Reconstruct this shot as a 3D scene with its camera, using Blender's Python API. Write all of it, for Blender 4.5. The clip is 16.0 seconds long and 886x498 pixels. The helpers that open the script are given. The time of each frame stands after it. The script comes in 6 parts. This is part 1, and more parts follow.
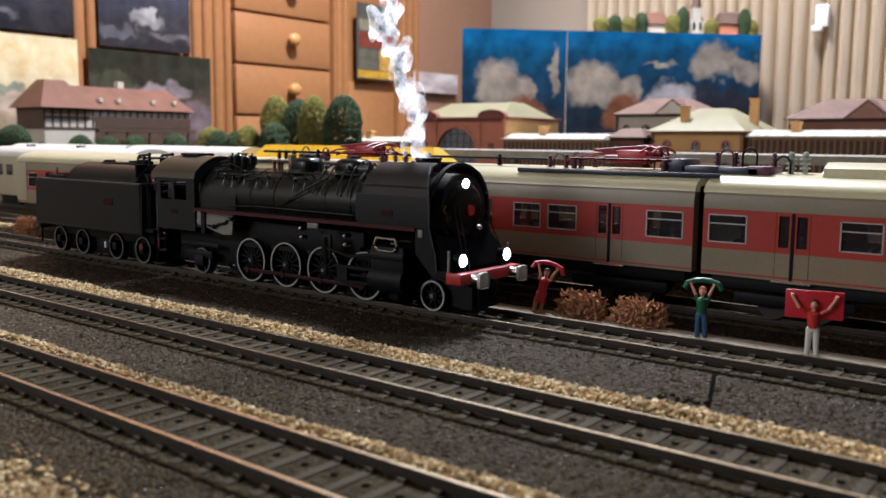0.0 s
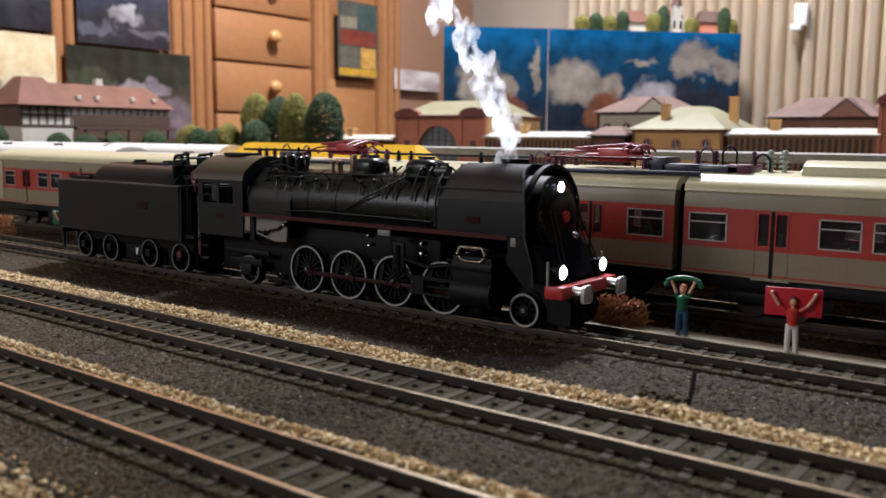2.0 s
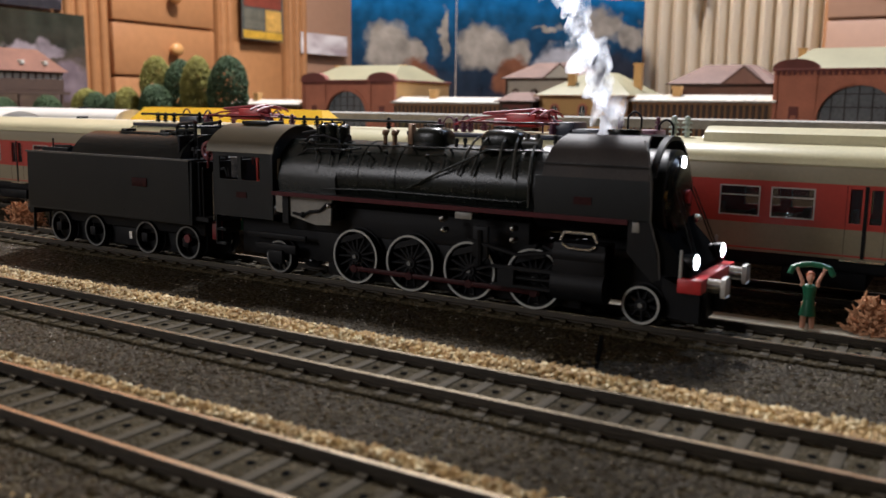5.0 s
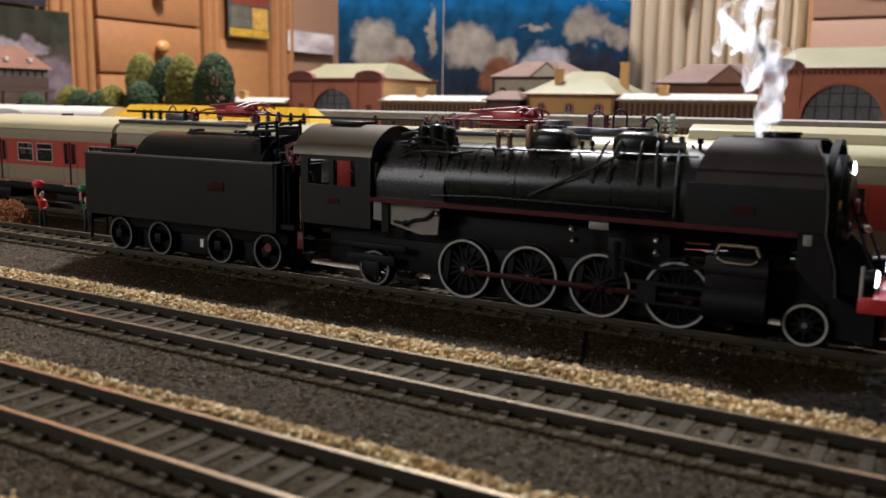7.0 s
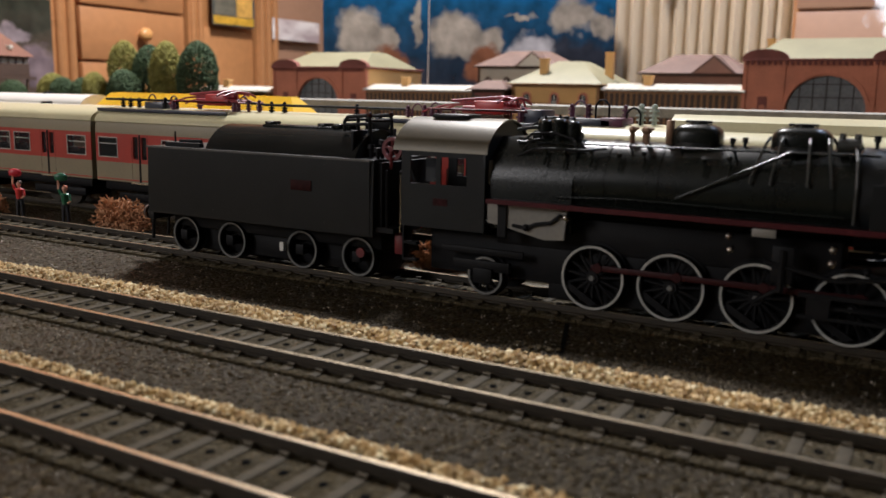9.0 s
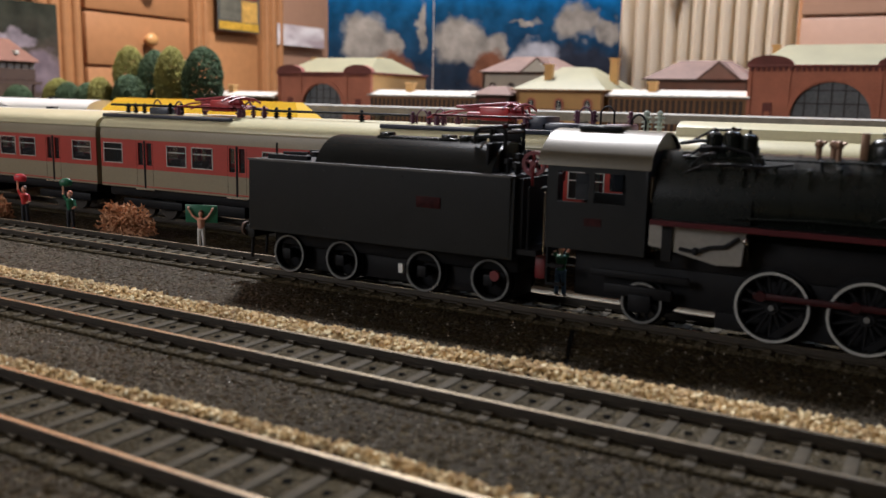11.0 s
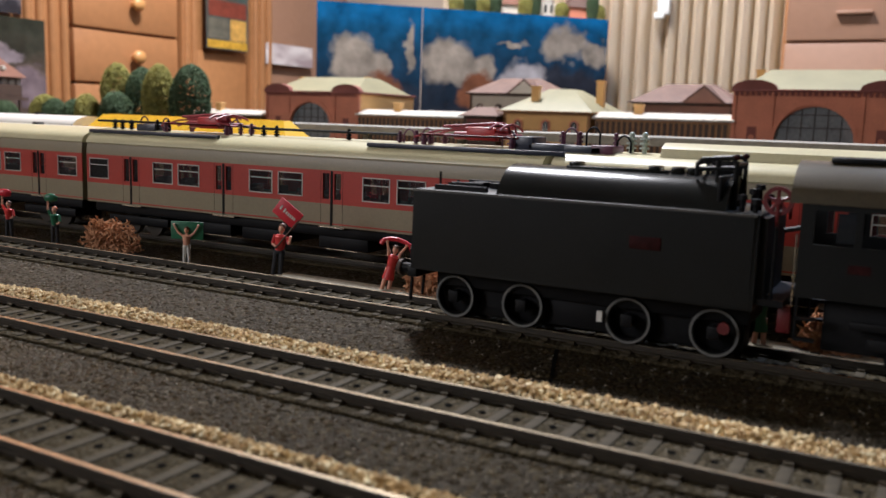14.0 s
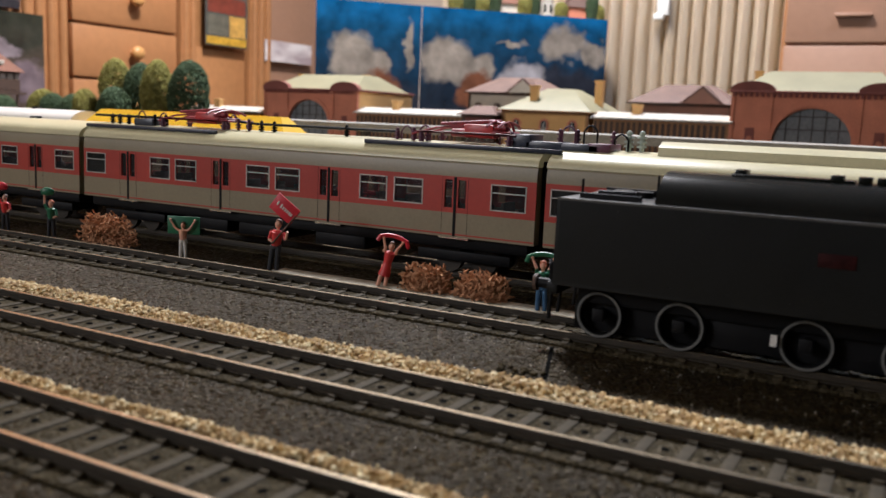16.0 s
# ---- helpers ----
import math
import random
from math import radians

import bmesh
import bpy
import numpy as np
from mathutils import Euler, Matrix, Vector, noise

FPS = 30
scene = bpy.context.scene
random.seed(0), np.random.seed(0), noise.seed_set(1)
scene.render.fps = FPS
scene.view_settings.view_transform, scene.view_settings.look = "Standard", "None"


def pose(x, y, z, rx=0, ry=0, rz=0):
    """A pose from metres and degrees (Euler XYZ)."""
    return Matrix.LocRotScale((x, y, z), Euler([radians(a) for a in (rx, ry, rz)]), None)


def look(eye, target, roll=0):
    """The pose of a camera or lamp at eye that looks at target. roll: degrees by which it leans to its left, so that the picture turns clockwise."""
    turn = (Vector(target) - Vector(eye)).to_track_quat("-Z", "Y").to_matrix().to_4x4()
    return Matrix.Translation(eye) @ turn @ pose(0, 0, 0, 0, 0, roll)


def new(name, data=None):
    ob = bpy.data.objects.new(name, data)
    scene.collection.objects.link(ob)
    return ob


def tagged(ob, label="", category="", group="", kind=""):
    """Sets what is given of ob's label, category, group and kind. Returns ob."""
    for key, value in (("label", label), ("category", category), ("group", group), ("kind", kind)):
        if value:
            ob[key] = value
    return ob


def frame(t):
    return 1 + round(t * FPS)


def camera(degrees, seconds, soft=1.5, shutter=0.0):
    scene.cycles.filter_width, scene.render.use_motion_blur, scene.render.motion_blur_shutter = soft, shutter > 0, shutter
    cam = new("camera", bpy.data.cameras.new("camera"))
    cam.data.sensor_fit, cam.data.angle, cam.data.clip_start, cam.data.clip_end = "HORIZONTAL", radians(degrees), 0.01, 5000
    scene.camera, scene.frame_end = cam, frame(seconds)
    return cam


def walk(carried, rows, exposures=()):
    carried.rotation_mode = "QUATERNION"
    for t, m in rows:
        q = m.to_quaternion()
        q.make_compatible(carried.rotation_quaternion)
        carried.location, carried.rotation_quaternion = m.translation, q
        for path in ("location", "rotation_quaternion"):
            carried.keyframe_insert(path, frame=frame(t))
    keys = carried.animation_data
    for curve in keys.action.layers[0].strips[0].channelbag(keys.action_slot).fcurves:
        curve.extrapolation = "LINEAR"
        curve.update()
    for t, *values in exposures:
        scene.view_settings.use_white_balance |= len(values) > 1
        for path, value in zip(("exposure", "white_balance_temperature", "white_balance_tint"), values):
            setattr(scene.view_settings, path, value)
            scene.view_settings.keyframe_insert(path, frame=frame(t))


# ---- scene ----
cam = camera(53.67, 16.0, soft=1.5, shutter=0.4)
cam.data.dof.use_dof = True
cam.data.dof.focus_distance = 0.33
cam.data.dof.aperture_fstop = 25.0

# seconds, place, pitch, roll, yaw
PATH = (
    (0, -0.00009, 0.00033, 0.05709, -7.075, -0.514, 38.605),
    (0.5, -0.00000, -0.00001, 0.05722, -6.972, -0.503, 38.531),
    (1, -0.00028, 0.00023, 0.05694, -6.973, -0.765, 38.402),
    (1.5, -0.00047, 0.00082, 0.05701, -6.886, -0.613, 38.162),
    (2, -0.00036, 0.00101, 0.05715, -7.205, -0.559, 37.423),
    (2.5, -0.00079, 0.00183, 0.05690, -7.443, -0.643, 36.398),
    (3, -0.00114, 0.00219, 0.05715, -7.970, -0.708, 34.834),
    (3.5, -0.00152, 0.00335, 0.05725, -8.664, -0.627, 33.569),
    (4, -0.00153, 0.00390, 0.05761, -9.473, -0.557, 32.338),
    (4.5, -0.00184, 0.00465, 0.05719, -9.410, -0.675, 31.809),
    (7, -0.00111, 0.00382, 0.05655, -9.418, -0.893, 30.742),
    (7.5, -0.00057, 0.00553, 0.05715, -9.859, -0.871, 30.290),
    (8, -0.00084, 0.00626, 0.05698, -9.926, -0.920, 29.851),
    (8.5, -0.00141, 0.00673, 0.05682, -10.134, -0.960, 29.772),
    (9, -0.00067, 0.00628, 0.05651, -10.078, -1.128, 29.854),
    (11.5, -0.00111, 0.00673, 0.05685, -9.454, -1.273, 30.162),
    (12, -0.00107, 0.00603, 0.05670, -8.217, -1.534, 29.973),
    (12.5, -0.00096, 0.00623, 0.05636, -8.115, -1.693, 29.532),
    (13, -0.00093, 0.00646, 0.05654, -8.375, -1.554, 29.419),
    (13.5, -0.00092, 0.00681, 0.05625, -8.550, -1.637, 29.373),
    (14, -0.00064, 0.00623, 0.05643, -8.406, -1.848, 29.334),
    (14.5, -0.00059, 0.00637, 0.05593, -8.477, -2.158, 29.271),
    (15, -0.00020, 0.00615, 0.05587, -8.434, -2.122, 29.300),
    (15.5, -0.00041, 0.00596, 0.05571, -8.294, -2.362, 29.283),
    (16, -0.00028, 0.00632, 0.05573, -8.466, -2.384, 29.246),
)
walk(cam, [(t, pose(x, y, z, 90 + p, r, w)) for t, x, y, z, p, r, w in PATH],
     exposures=[(0.0, 0.47, 5040, 14), (3.0, 0.40, 5080, 14), (5.0, 0.37, 5200, 14), (9.0, 0.35, 5280, 14), (12.0, 0.43, 5080, 14), (16.0, 0.44, 5140, 14)])

# ---- light ----
world = bpy.data.worlds.new("world")
scene.world = world
world.use_nodes = True
world.node_tree.nodes["Background"].inputs[0].default_value = (0.55, 0.6, 0.75, 1)
world.node_tree.nodes["Background"].inputs[1].default_value = 0.05


def lamp(name, watts, size, colour, m):
    data = bpy.data.lights.new(name, "AREA")
    data.shape, data.size, data.energy, data.color = "DISK", size, watts, colour
    ob = new(name, data)
    ob.matrix_world = m
    return ob


# the room's ceiling lamps: two over the back of the layout
lamp("ceiling_lamp_light", 46.0, 0.26, (1.0, 0.86, 0.68), look((-0.72, 1.18, 1.38), (-0.62, 1.0, 0.0)))
lamp("ceiling_lamp_light", 8.0, 0.2, (0.86, 0.92, 1.0), look((0.25, 1.35, 1.38), (0.15, 1.2, 0.0)))
# added fill light behind the camera, for the fronts of trains and houses
lamp("front_fill_light", 20.0, 0.90, (1.0, 0.86, 0.68), look((-1.6, -1.9, 0.95), (-0.65, 0.4, 0.0)))


# ---- materials ----
def mat(name, colour, rough=0.5, metal=0.0, var=0.25, scale=120.0, bump=0.15, fine=900.0, emit=0.0, coat=0.0, dirt=None, alpha=1.0, spec=0.5):
    """A surface with broad stains, fine grain and relief; scale and fine are per metre."""
    m = bpy.data.materials.new(name)
    m.use_nodes = True
    nt = m.node_tree
    n, l = nt.nodes, nt.links
    b = n["Principled BSDF"]
    co = n.new("ShaderNodeTexCoord")
    big, small = n.new("ShaderNodeTexNoise"), n.new("ShaderNodeTexNoise")
    big.inputs["Scale"].default_value, small.inputs["Scale"].default_value = scale, fine
    big.inputs["Detail"].default_value, small.inputs["Detail"].default_value = 3, 3
    l.new(co.outputs["Object"], big.inputs["Vector"])
    l.new(co.outputs["Object"], small.inputs["Vector"])
    ramp = n.new("ShaderNodeValToRGB")
    d = dirt or [c * (1 - var) for c in colour]
    ramp.color_ramp.elements[0].color = (*d, 1)
    ramp.color_ramp.elements[1].color = (*[min(1, c * (1 + var * 0.5)) for c in colour], 1)
    ramp.color_ramp.elements[0].position, ramp.color_ramp.elements[1].position = 0.3, 0.7
    add = n.new("ShaderNodeMath")
    add.operation = "MULTIPLY_ADD"
    l.new(small.outputs["Fac"], add.inputs[0])
    add.inputs[1].default_value = 0.45
    half = n.new("ShaderNodeMath")
    half.operation = "MULTIPLY"
    l.new(big.outputs["Fac"], half.inputs[0])
    half.inputs[1].default_value = 0.55
    l.new(half.outputs[0], add.inputs[2])
    l.new(add.outputs[0], ramp.inputs["Fac"])
    l.new(ramp.outputs["Color"], b.inputs["Base Color"])
    b.inputs["Roughness"].default_value, b.inputs["Metallic"].default_value = rough, metal
    b.inputs["Coat Weight"].default_value = coat
    b.inputs["Specular IOR Level"].default_value = spec
    if emit:
        b.inputs["Emission Color"].default_value = (*colour, 1)
        b.inputs["Emission Strength"].default_value = emit
    if bump:
        bp = n.new("ShaderNodeBump")
        bp.inputs["Strength"].default_value = bump
        bp.inputs["Distance"].default_value = 0.3 / fine
        l.new(small.outputs["Fac"], bp.inputs["Height"])
        l.new(bp.outputs["Normal"], b.inputs["Normal"])
    if alpha < 1:
        b.inputs["Alpha"].default_value = alpha
    return m


def mat_ground(name, colour, light, grain, rough, strength, spec):
    """Pebbled black felt: cells of about 1/grain metre, with grey dust."""
    m = mat(name, colour, rough, 0.0, 0.5, 60, 0, 1400, spec=spec)
    nt = m.node_tree
    n, l = nt.nodes, nt.links
    b = n["Principled BSDF"]
    co = n.new("ShaderNodeTexCoord")
    v = n.new("ShaderNodeTexVoronoi")
    v.inputs["Scale"].default_value = grain
    l.new(co.outputs["Object"], v.inputs["Vector"])
    bp = n.new("ShaderNodeBump")
    bp.invert = True
    bp.inputs["Strength"].default_value, bp.inputs["Distance"].default_value = strength, 0.0018
    l.new(v.outputs["Distance"], bp.inputs["Height"])
    l.new(bp.outputs["Normal"], b.inputs["Normal"])
    mix = n.new("ShaderNodeMix")
    mix.data_type = "RGBA"
    src = b.inputs["Base Color"].links[0].from_socket
    l.new(src, mix.inputs["A"])
    mix.inputs["B"].default_value = (*light, 1)
    pick = n.new("ShaderNodeMath")
    pick.operation = "GREATER_THAN"
    pick.inputs[1].default_value = 0.86
    sep = n.new("ShaderNodeSeparateColor")
    l.new(v.outputs["Color"], sep.inputs[0])
    l.new(sep.outputs[0], pick.inputs[0])
    l.new(pick.outputs[0], mix.inputs["Factor"])
    l.new(mix.outputs["Result"], b.inputs["Base Color"])
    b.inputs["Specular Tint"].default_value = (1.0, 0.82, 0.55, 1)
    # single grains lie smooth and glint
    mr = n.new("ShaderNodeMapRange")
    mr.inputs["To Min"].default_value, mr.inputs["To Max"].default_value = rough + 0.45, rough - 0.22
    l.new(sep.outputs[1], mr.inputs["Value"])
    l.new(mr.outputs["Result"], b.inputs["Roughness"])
    return m


BLACK = mat("black_paint", (0.0085, 0.0098, 0.0102), 0.42, 0, 0.35, 90, 0.05, 1500, spec=0.22)
BLACK_GLOSS = mat("boiler_black", (0.0082, 0.0100, 0.0076), 0.27, 0, 0.5, 140, 0.14, 1500, spec=0.24)
CHASSIS = mat("chassis_black", (0.0068, 0.0068, 0.0075), 0.55, 0, 0.35, 200, 0.1, 1500, spec=0.15)
GREY_DEFL = mat("deflector_grey", (0.041, 0.035, 0.032), 0.5, 0, 0.3, 90, 0.06, 1500, spec=0.1)
EDGE_DARK = mat("dull_sheet_edge", (0.055, 0.052, 0.045), 0.5, 0, 0.3, 200, 0.06)
VALANCE = mat("dull_red_edge", (0.055, 0.0055, 0.0075), 0.55, 0, 0.35, 200, 0.05, spec=0.2)
RIM = mat("tyre_white", (0.36, 0.36, 0.33), 0.4, 0, 0.15, 300, 0.05)
RIM_DULL = mat("tyre_grey", (0.14, 0.14, 0.13), 0.45, 0, 0.2, 300, 0.05)
PLATE_RED = mat("worn_red_plate", (0.030, 0.0075, 0.0075), 0.6, 0, 0.6, 700, 0.05, spec=0.08)
COVER = mat("satin_olive_cover", (0.0125, 0.0130, 0.0120), 0.22, 0.0, 0.3, 90, 0.03, 1500, spec=0.07)
HOLE = mat("dark_hole", (0.006, 0.006, 0.006), 1.0, 0, 0.1, 90, 0, spec=0.0)
STEEL = mat("bright_steel", (0.55, 0.53, 0.5), 0.25, 1, 0.2, 300, 0.05)
RAIL = mat("rail_steel", (0.72, 0.60, 0.42), 0.27, 1, 0.35, 260, 0.10, 1200)
RAIL_SIDE = mat("rail_flank", (0.034, 0.027, 0.017), 0.5, 0.2, 0.3, 200, 0.1, 1200)
SLEEPER = mat("sleeper_plastic", (0.058, 0.047, 0.028), 0.75, 0, 0.3, 250, 0.25, 1800, spec=0.12)
RED = mat("signal_red", (0.42, 0.02, 0.018), 0.4, 0, 0.2, 200, 0.05)
RED_DARK = mat("dark_red_paint", (0.11, 0.008, 0.010), 0.45, 0, 0.25, 200, 0.05)
SAND_PIPE = mat("dull_grey_pipe", (0.032, 0.033, 0.029), 0.36, 0, 0.3, 300, 0.05)
OLD_BRASS = mat("tarnished_brass", (0.20, 0.12, 0.07), 0.4, 0.5, 0.3, 300, 0.05)
GRIT_GLINT = mat("grit_and_glints", (0.50, 0.46, 0.37), 0.2, 0, 0.3, 300, 0, spec=0.8)
ROD_RED = mat("oily_red_rod", (0.030, 0.0055, 0.006), 0.5, 0, 0.35, 200, 0.05, spec=0.15)
BRASS = mat("brass", (0.62, 0.43, 0.16), 0.3, 1, 0.2, 300, 0.05)
FIRE_GREY = mat("firebox_grey", (0.20, 0.19, 0.165), 0.45, 0, 0.2, 200, 0.05)
LAMP_GLOW = mat("lamp_glow", (1.0, 0.97, 0.82), 0.3, 0, 0.02, 300, 0, emit=9.0)
GLASS_DARK = mat("dark_glass", (0.015, 0.018, 0.022), 0.08, 0, 0.2, 60, 0.0, coat=0.5)
COACH_RED = mat("coach_red", (0.36, 0.034, 0.019), 0.38, 0, 0.14, 40, 0.03, 900)
COACH_GREY = mat("coach_grey", (0.235, 0.200, 0.122), 0.42, 0, 0.14, 40, 0.03, 900)
COACH_CREAM = mat("coach_cream", (0.42, 0.37, 0.24), 0.42, 0, 0.14, 40, 0.03, 900)
COACH_ROOF = mat("cream_roof", (0.58, 0.54, 0.33), 0.32, 0, 0.12, 40, 0.03, 900)
WHITE_ROOF = mat("white_roof", (0.74, 0.72, 0.66), 0.3, 0, 0.1, 30, 0.03, 900)
GREY_ROOF = mat("grey_roof", (0.30, 0.29, 0.255), 0.45, 0, 0.15, 30, 0.05, 900)
YELLOW = mat("yellow_plastic", (0.90, 0.55, 0.012), 0.35, 0, 0.1, 30, 0.05, 900)
PANTO_RED = mat("pantograph_red", (0.24, 0.010, 0.018), 0.45, 0, 0.2, 200, 0.05)
PURPLE = mat("plum_plastic", (0.10, 0.03, 0.06), 0.4, 0, 0.2, 200, 0.05)
BLUE_BLACK = mat("blue_black_plastic", (0.03, 0.035, 0.055), 0.35, 0, 0.2, 200, 0.05)
CLEAR_GREY = mat("pale_insulator", (0.42, 0.48, 0.42), 0.25, 0, 0.2, 200, 0.05)
FRAME_ALU = mat("window_aluminium", (0.45, 0.43, 0.39), 0.45, 0.2, 0.1, 200, 0.03)
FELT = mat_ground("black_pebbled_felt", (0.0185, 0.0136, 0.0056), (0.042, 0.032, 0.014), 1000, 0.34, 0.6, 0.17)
# pale grey stands in for the bright wall seen through the panes
ARCH_GLASS = mat("backlit_hall_glass", (0.20, 0.21, 0.22), 0.12, 0, 0.4, 25, 0.02, 300)
BAR_DARK = mat("dark_glazing_bar", (0.035, 0.03, 0.026), 0.6, 0, 0.3, 100, 0.1)
PLANK = mat("pale_strip", (0.34, 0.31, 0.24), 0.75, 0, 0.35, 120, 0.15, 900, spec=0.2)
BUSH = mat("dry_brown_moss", (0.58, 0.33, 0.18), 0.9, 0, 0.45, 500, 0.2, 2500, dirt=(0.30, 0.145, 0.07), spec=0.1)
BRICK = mat("brick_red", (0.56, 0.205, 0.115), 0.75, 0, 0.3, 40, 0.3, 600)
BRICK_DARK = mat("brick_dark", (0.20, 0.06, 0.045), 0.75, 0, 0.25, 40, 0.3, 600)
OCHRE = mat("ochre_plaster", (0.70, 0.42, 0.15), 0.8, 0, 0.18, 30, 0.25, 600)
OCHRE_TRIM = mat("ochre_brown_trim", (0.30, 0.155, 0.06), 0.75, 0, 0.2, 40, 0.2, 600)
ZINC = mat("pale_green_roof", (0.205, 0.190, 0.108), 0.55, 0, 0.22, 25, 0.15, 500)
ZINC_WHITE = mat("glossy_zinc_roof", (0.58, 0.55, 0.48), 0.28, 0.0, 0.35, 40, 0.15, 400)
TILE = mat("clay_tile_roof", (0.185, 0.080, 0.046), 0.7, 0, 0.35, 30, 0.4, 300)
TILE_BROWN = mat("brown_tile_roof", (0.125, 0.074, 0.055), 0.75, 0, 0.35, 30, 0.4, 300)
PLASTER = mat("pale_plaster", (0.52, 0.48, 0.40), 0.8, 0, 0.2, 40, 0.2, 500)
TIMBER = mat("dark_timber", (0.07, 0.04, 0.025), 0.7, 0, 0.3, 60, 0.3, 600)
LEAF_DARK = mat("dark_green_foliage", (0.050, 0.082, 0.030), 0.85, 0, 0.5, 120, 0.4, 900)
LEAF_OLIVE = mat("olive_foliage", (0.235, 0.215, 0.040), 0.85, 0, 0.55, 120, 0.4, 900)
BARK = mat("bark", (0.09, 0.055, 0.03), 0.9, 0, 0.3, 100, 0.4, 500)
WOOD = mat("warm_wood", (0.40, 0.185, 0.065), 0.42, 0, 0.2, 3.0, 0.1, 60)
WOOD_PALE = mat("pinkish_panel", (0.33, 0.185, 0.11), 0.5, 0, 0.12, 3.0, 0.08, 60)
KNOB = mat("light_wood_knob", (0.62, 0.32, 0.10), 0.35, 0, 0.15, 30, 0.05, 300)
CURTAIN = mat("beige_curtain", (0.82, 0.70, 0.52), 0.8, 0, 0.12, 4, 0.2, 800)
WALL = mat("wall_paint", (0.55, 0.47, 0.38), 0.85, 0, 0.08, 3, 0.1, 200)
# the room's unlit side, its shade put into the wall colour
WALL_UNLIT = mat("unlit_wall_tone", (0.085, 0.078, 0.08), 0.85, 0, 0.08, 3, 0.1, 200)
CEIL = mat("ceiling_paint", (0.8, 0.77, 0.7), 0.85, 0, 0.05, 3, 0.1, 200)
FLOORM = mat("floor_wood", (0.25, 0.15, 0.08), 0.5, 0, 0.25, 4, 0.1, 80)
SKIN = mat("painted_skin", (0.72, 0.38, 0.25), 0.5, 0, 0.1, 300, 0.05)
WHITE = mat("white_paint", (0.72, 0.70, 0.64), 0.5, 0, 0.1, 200, 0.05)
GREEN = mat("banner_green", (0.02, 0.13, 0.06), 0.4, 0, 0.2, 200, 0.05)
BANNER_RED = mat("banner_red", (0.55, 0.02, 0.035), 0.4, 0, 0.15, 200, 0.05)
CLOTH_RED = mat("figure_red", (0.55, 0.035, 0.03), 0.45, 0, 0.15, 300, 0.05)
CLOTH_BLUE = mat("figure_blue", (0.04, 0.10, 0.20), 0.5, 0, 0.15, 300, 0.05)
CLOTH_BLACK = mat("figure_black", (0.02, 0.022, 0.028), 0.5, 0, 0.15, 300, 0.05)
HAIR = mat("figure_hair", (0.10, 0.045, 0.02), 0.6, 0, 0.15, 300, 0.05)
ORANGE_HAIR = mat("figure_orange_hair", (0.38, 0.10, 0.03), 0.6, 0, 0.15, 300, 0.05)

# ---- mesh helpers; numbers are millimetres ----
K = 0.001


def bx(bm, x0, x1, y0, y1, z0, z1, bev=0.0):
    """A box, with its edges taken off by bev."""
    r = bmesh.ops.create_cube(bm, size=1)
    m = Matrix.Translation(((x0 + x1) / 2 * K, (y0 + y1) / 2 * K, (z0 + z1) / 2 * K)) @ Matrix.Diagonal((abs(x1 - x0) * K, abs(y1 - y0) * K, abs(z1 - z0) * K, 1))
    bmesh.ops.transform(bm, matrix=m, verts=r["verts"])
    if bev:
        es = {e for v in r["verts"] for e in v.link_edges}
        bmesh.ops.bevel(bm, geom=list(es), offset=bev * K, segments=2, affect="EDGES", profile=0.5)
    return bm


def cyl(bm, a, b, r0, r1=None, seg=16, caps=True):
    """A cylinder or cone from point a to point b."""
    a, b = Vector(a) * K, Vector(b) * K
    d = b - a
    m = Matrix.Translation((a + b) / 2) @ d.to_track_quat("Z", "Y").to_matrix().to_4x4()
    bmesh.ops.create_cone(bm, cap_ends=caps, segments=seg, radius1=r0 * K, radius2=(r0 if r1 is None else r1) * K, depth=d.length, matrix=m)
    return bm


def ball(bm, c, rx, ry=None, rz=None, seg=14):
    m = Matrix.Translation(Vector(c) * K) @ Matrix.Diagonal((rx * K, (ry or rx) * K, (rz or rx) * K, 1))
    bmesh.ops.create_uvsphere(bm, u_segments=seg, v_segments=max(6, seg // 2), radius=1, matrix=m)
    return bm


def pipe(bm, pts, r, seg=6):
    for a, b in zip(pts, pts[1:]):
        cyl(bm, a, b, r, seg=seg)
    return bm


def prism(bm, outline, x0, x1, axis="x"):
    """An outline of (u, v) pulled from x0 to x1 along an axis: x takes (y, z), y takes (x, z), z takes (x, y)."""
    put = {"x": lambda u, v, w: (w, u, v), "y": lambda u, v, w: (u, w, v), "z": lambda u, v, w: (u, v, w)}[axis]
    rows = [[bm.verts.new(Vector(put(u, v, w)) * K) for u, v in outline] for w in (x0, x1)]
    n = len(outline)
    fs = [bm.faces.new((rows[0][i], rows[0][(i + 1) % n], rows[1][(i + 1) % n], rows[1][i])) for i in range(n)]
    fs += [bm.faces.new(rows[0][::-1]), bm.faces.new(rows[1])]
    bmesh.ops.recalc_face_normals(bm, faces=fs)
    return bm


def ring(bm, c, r0, r1, y0, y1, seg=40):
    """A flat hoop round the y axis."""
    vs = []
    for i in range(seg):
        a = 2 * math.pi * i / seg
        vs.append([bm.verts.new(((c[0] + r * math.cos(a)) * K, y * K, (c[2] + r * math.sin(a)) * K)) for r, y in ((r0, y0), (r1, y0), (r1, y1), (r0, y1))])
    fs = []
    for i in range(seg):
        a, b = vs[i], vs[(i + 1) % seg]
        fs += [bm.faces.new((a[j], a[(j + 1) % 4], b[(j + 1) % 4], b[j])) for j in range(4)]
    bmesh.ops.recalc_face_normals(bm, faces=fs)
    return bm


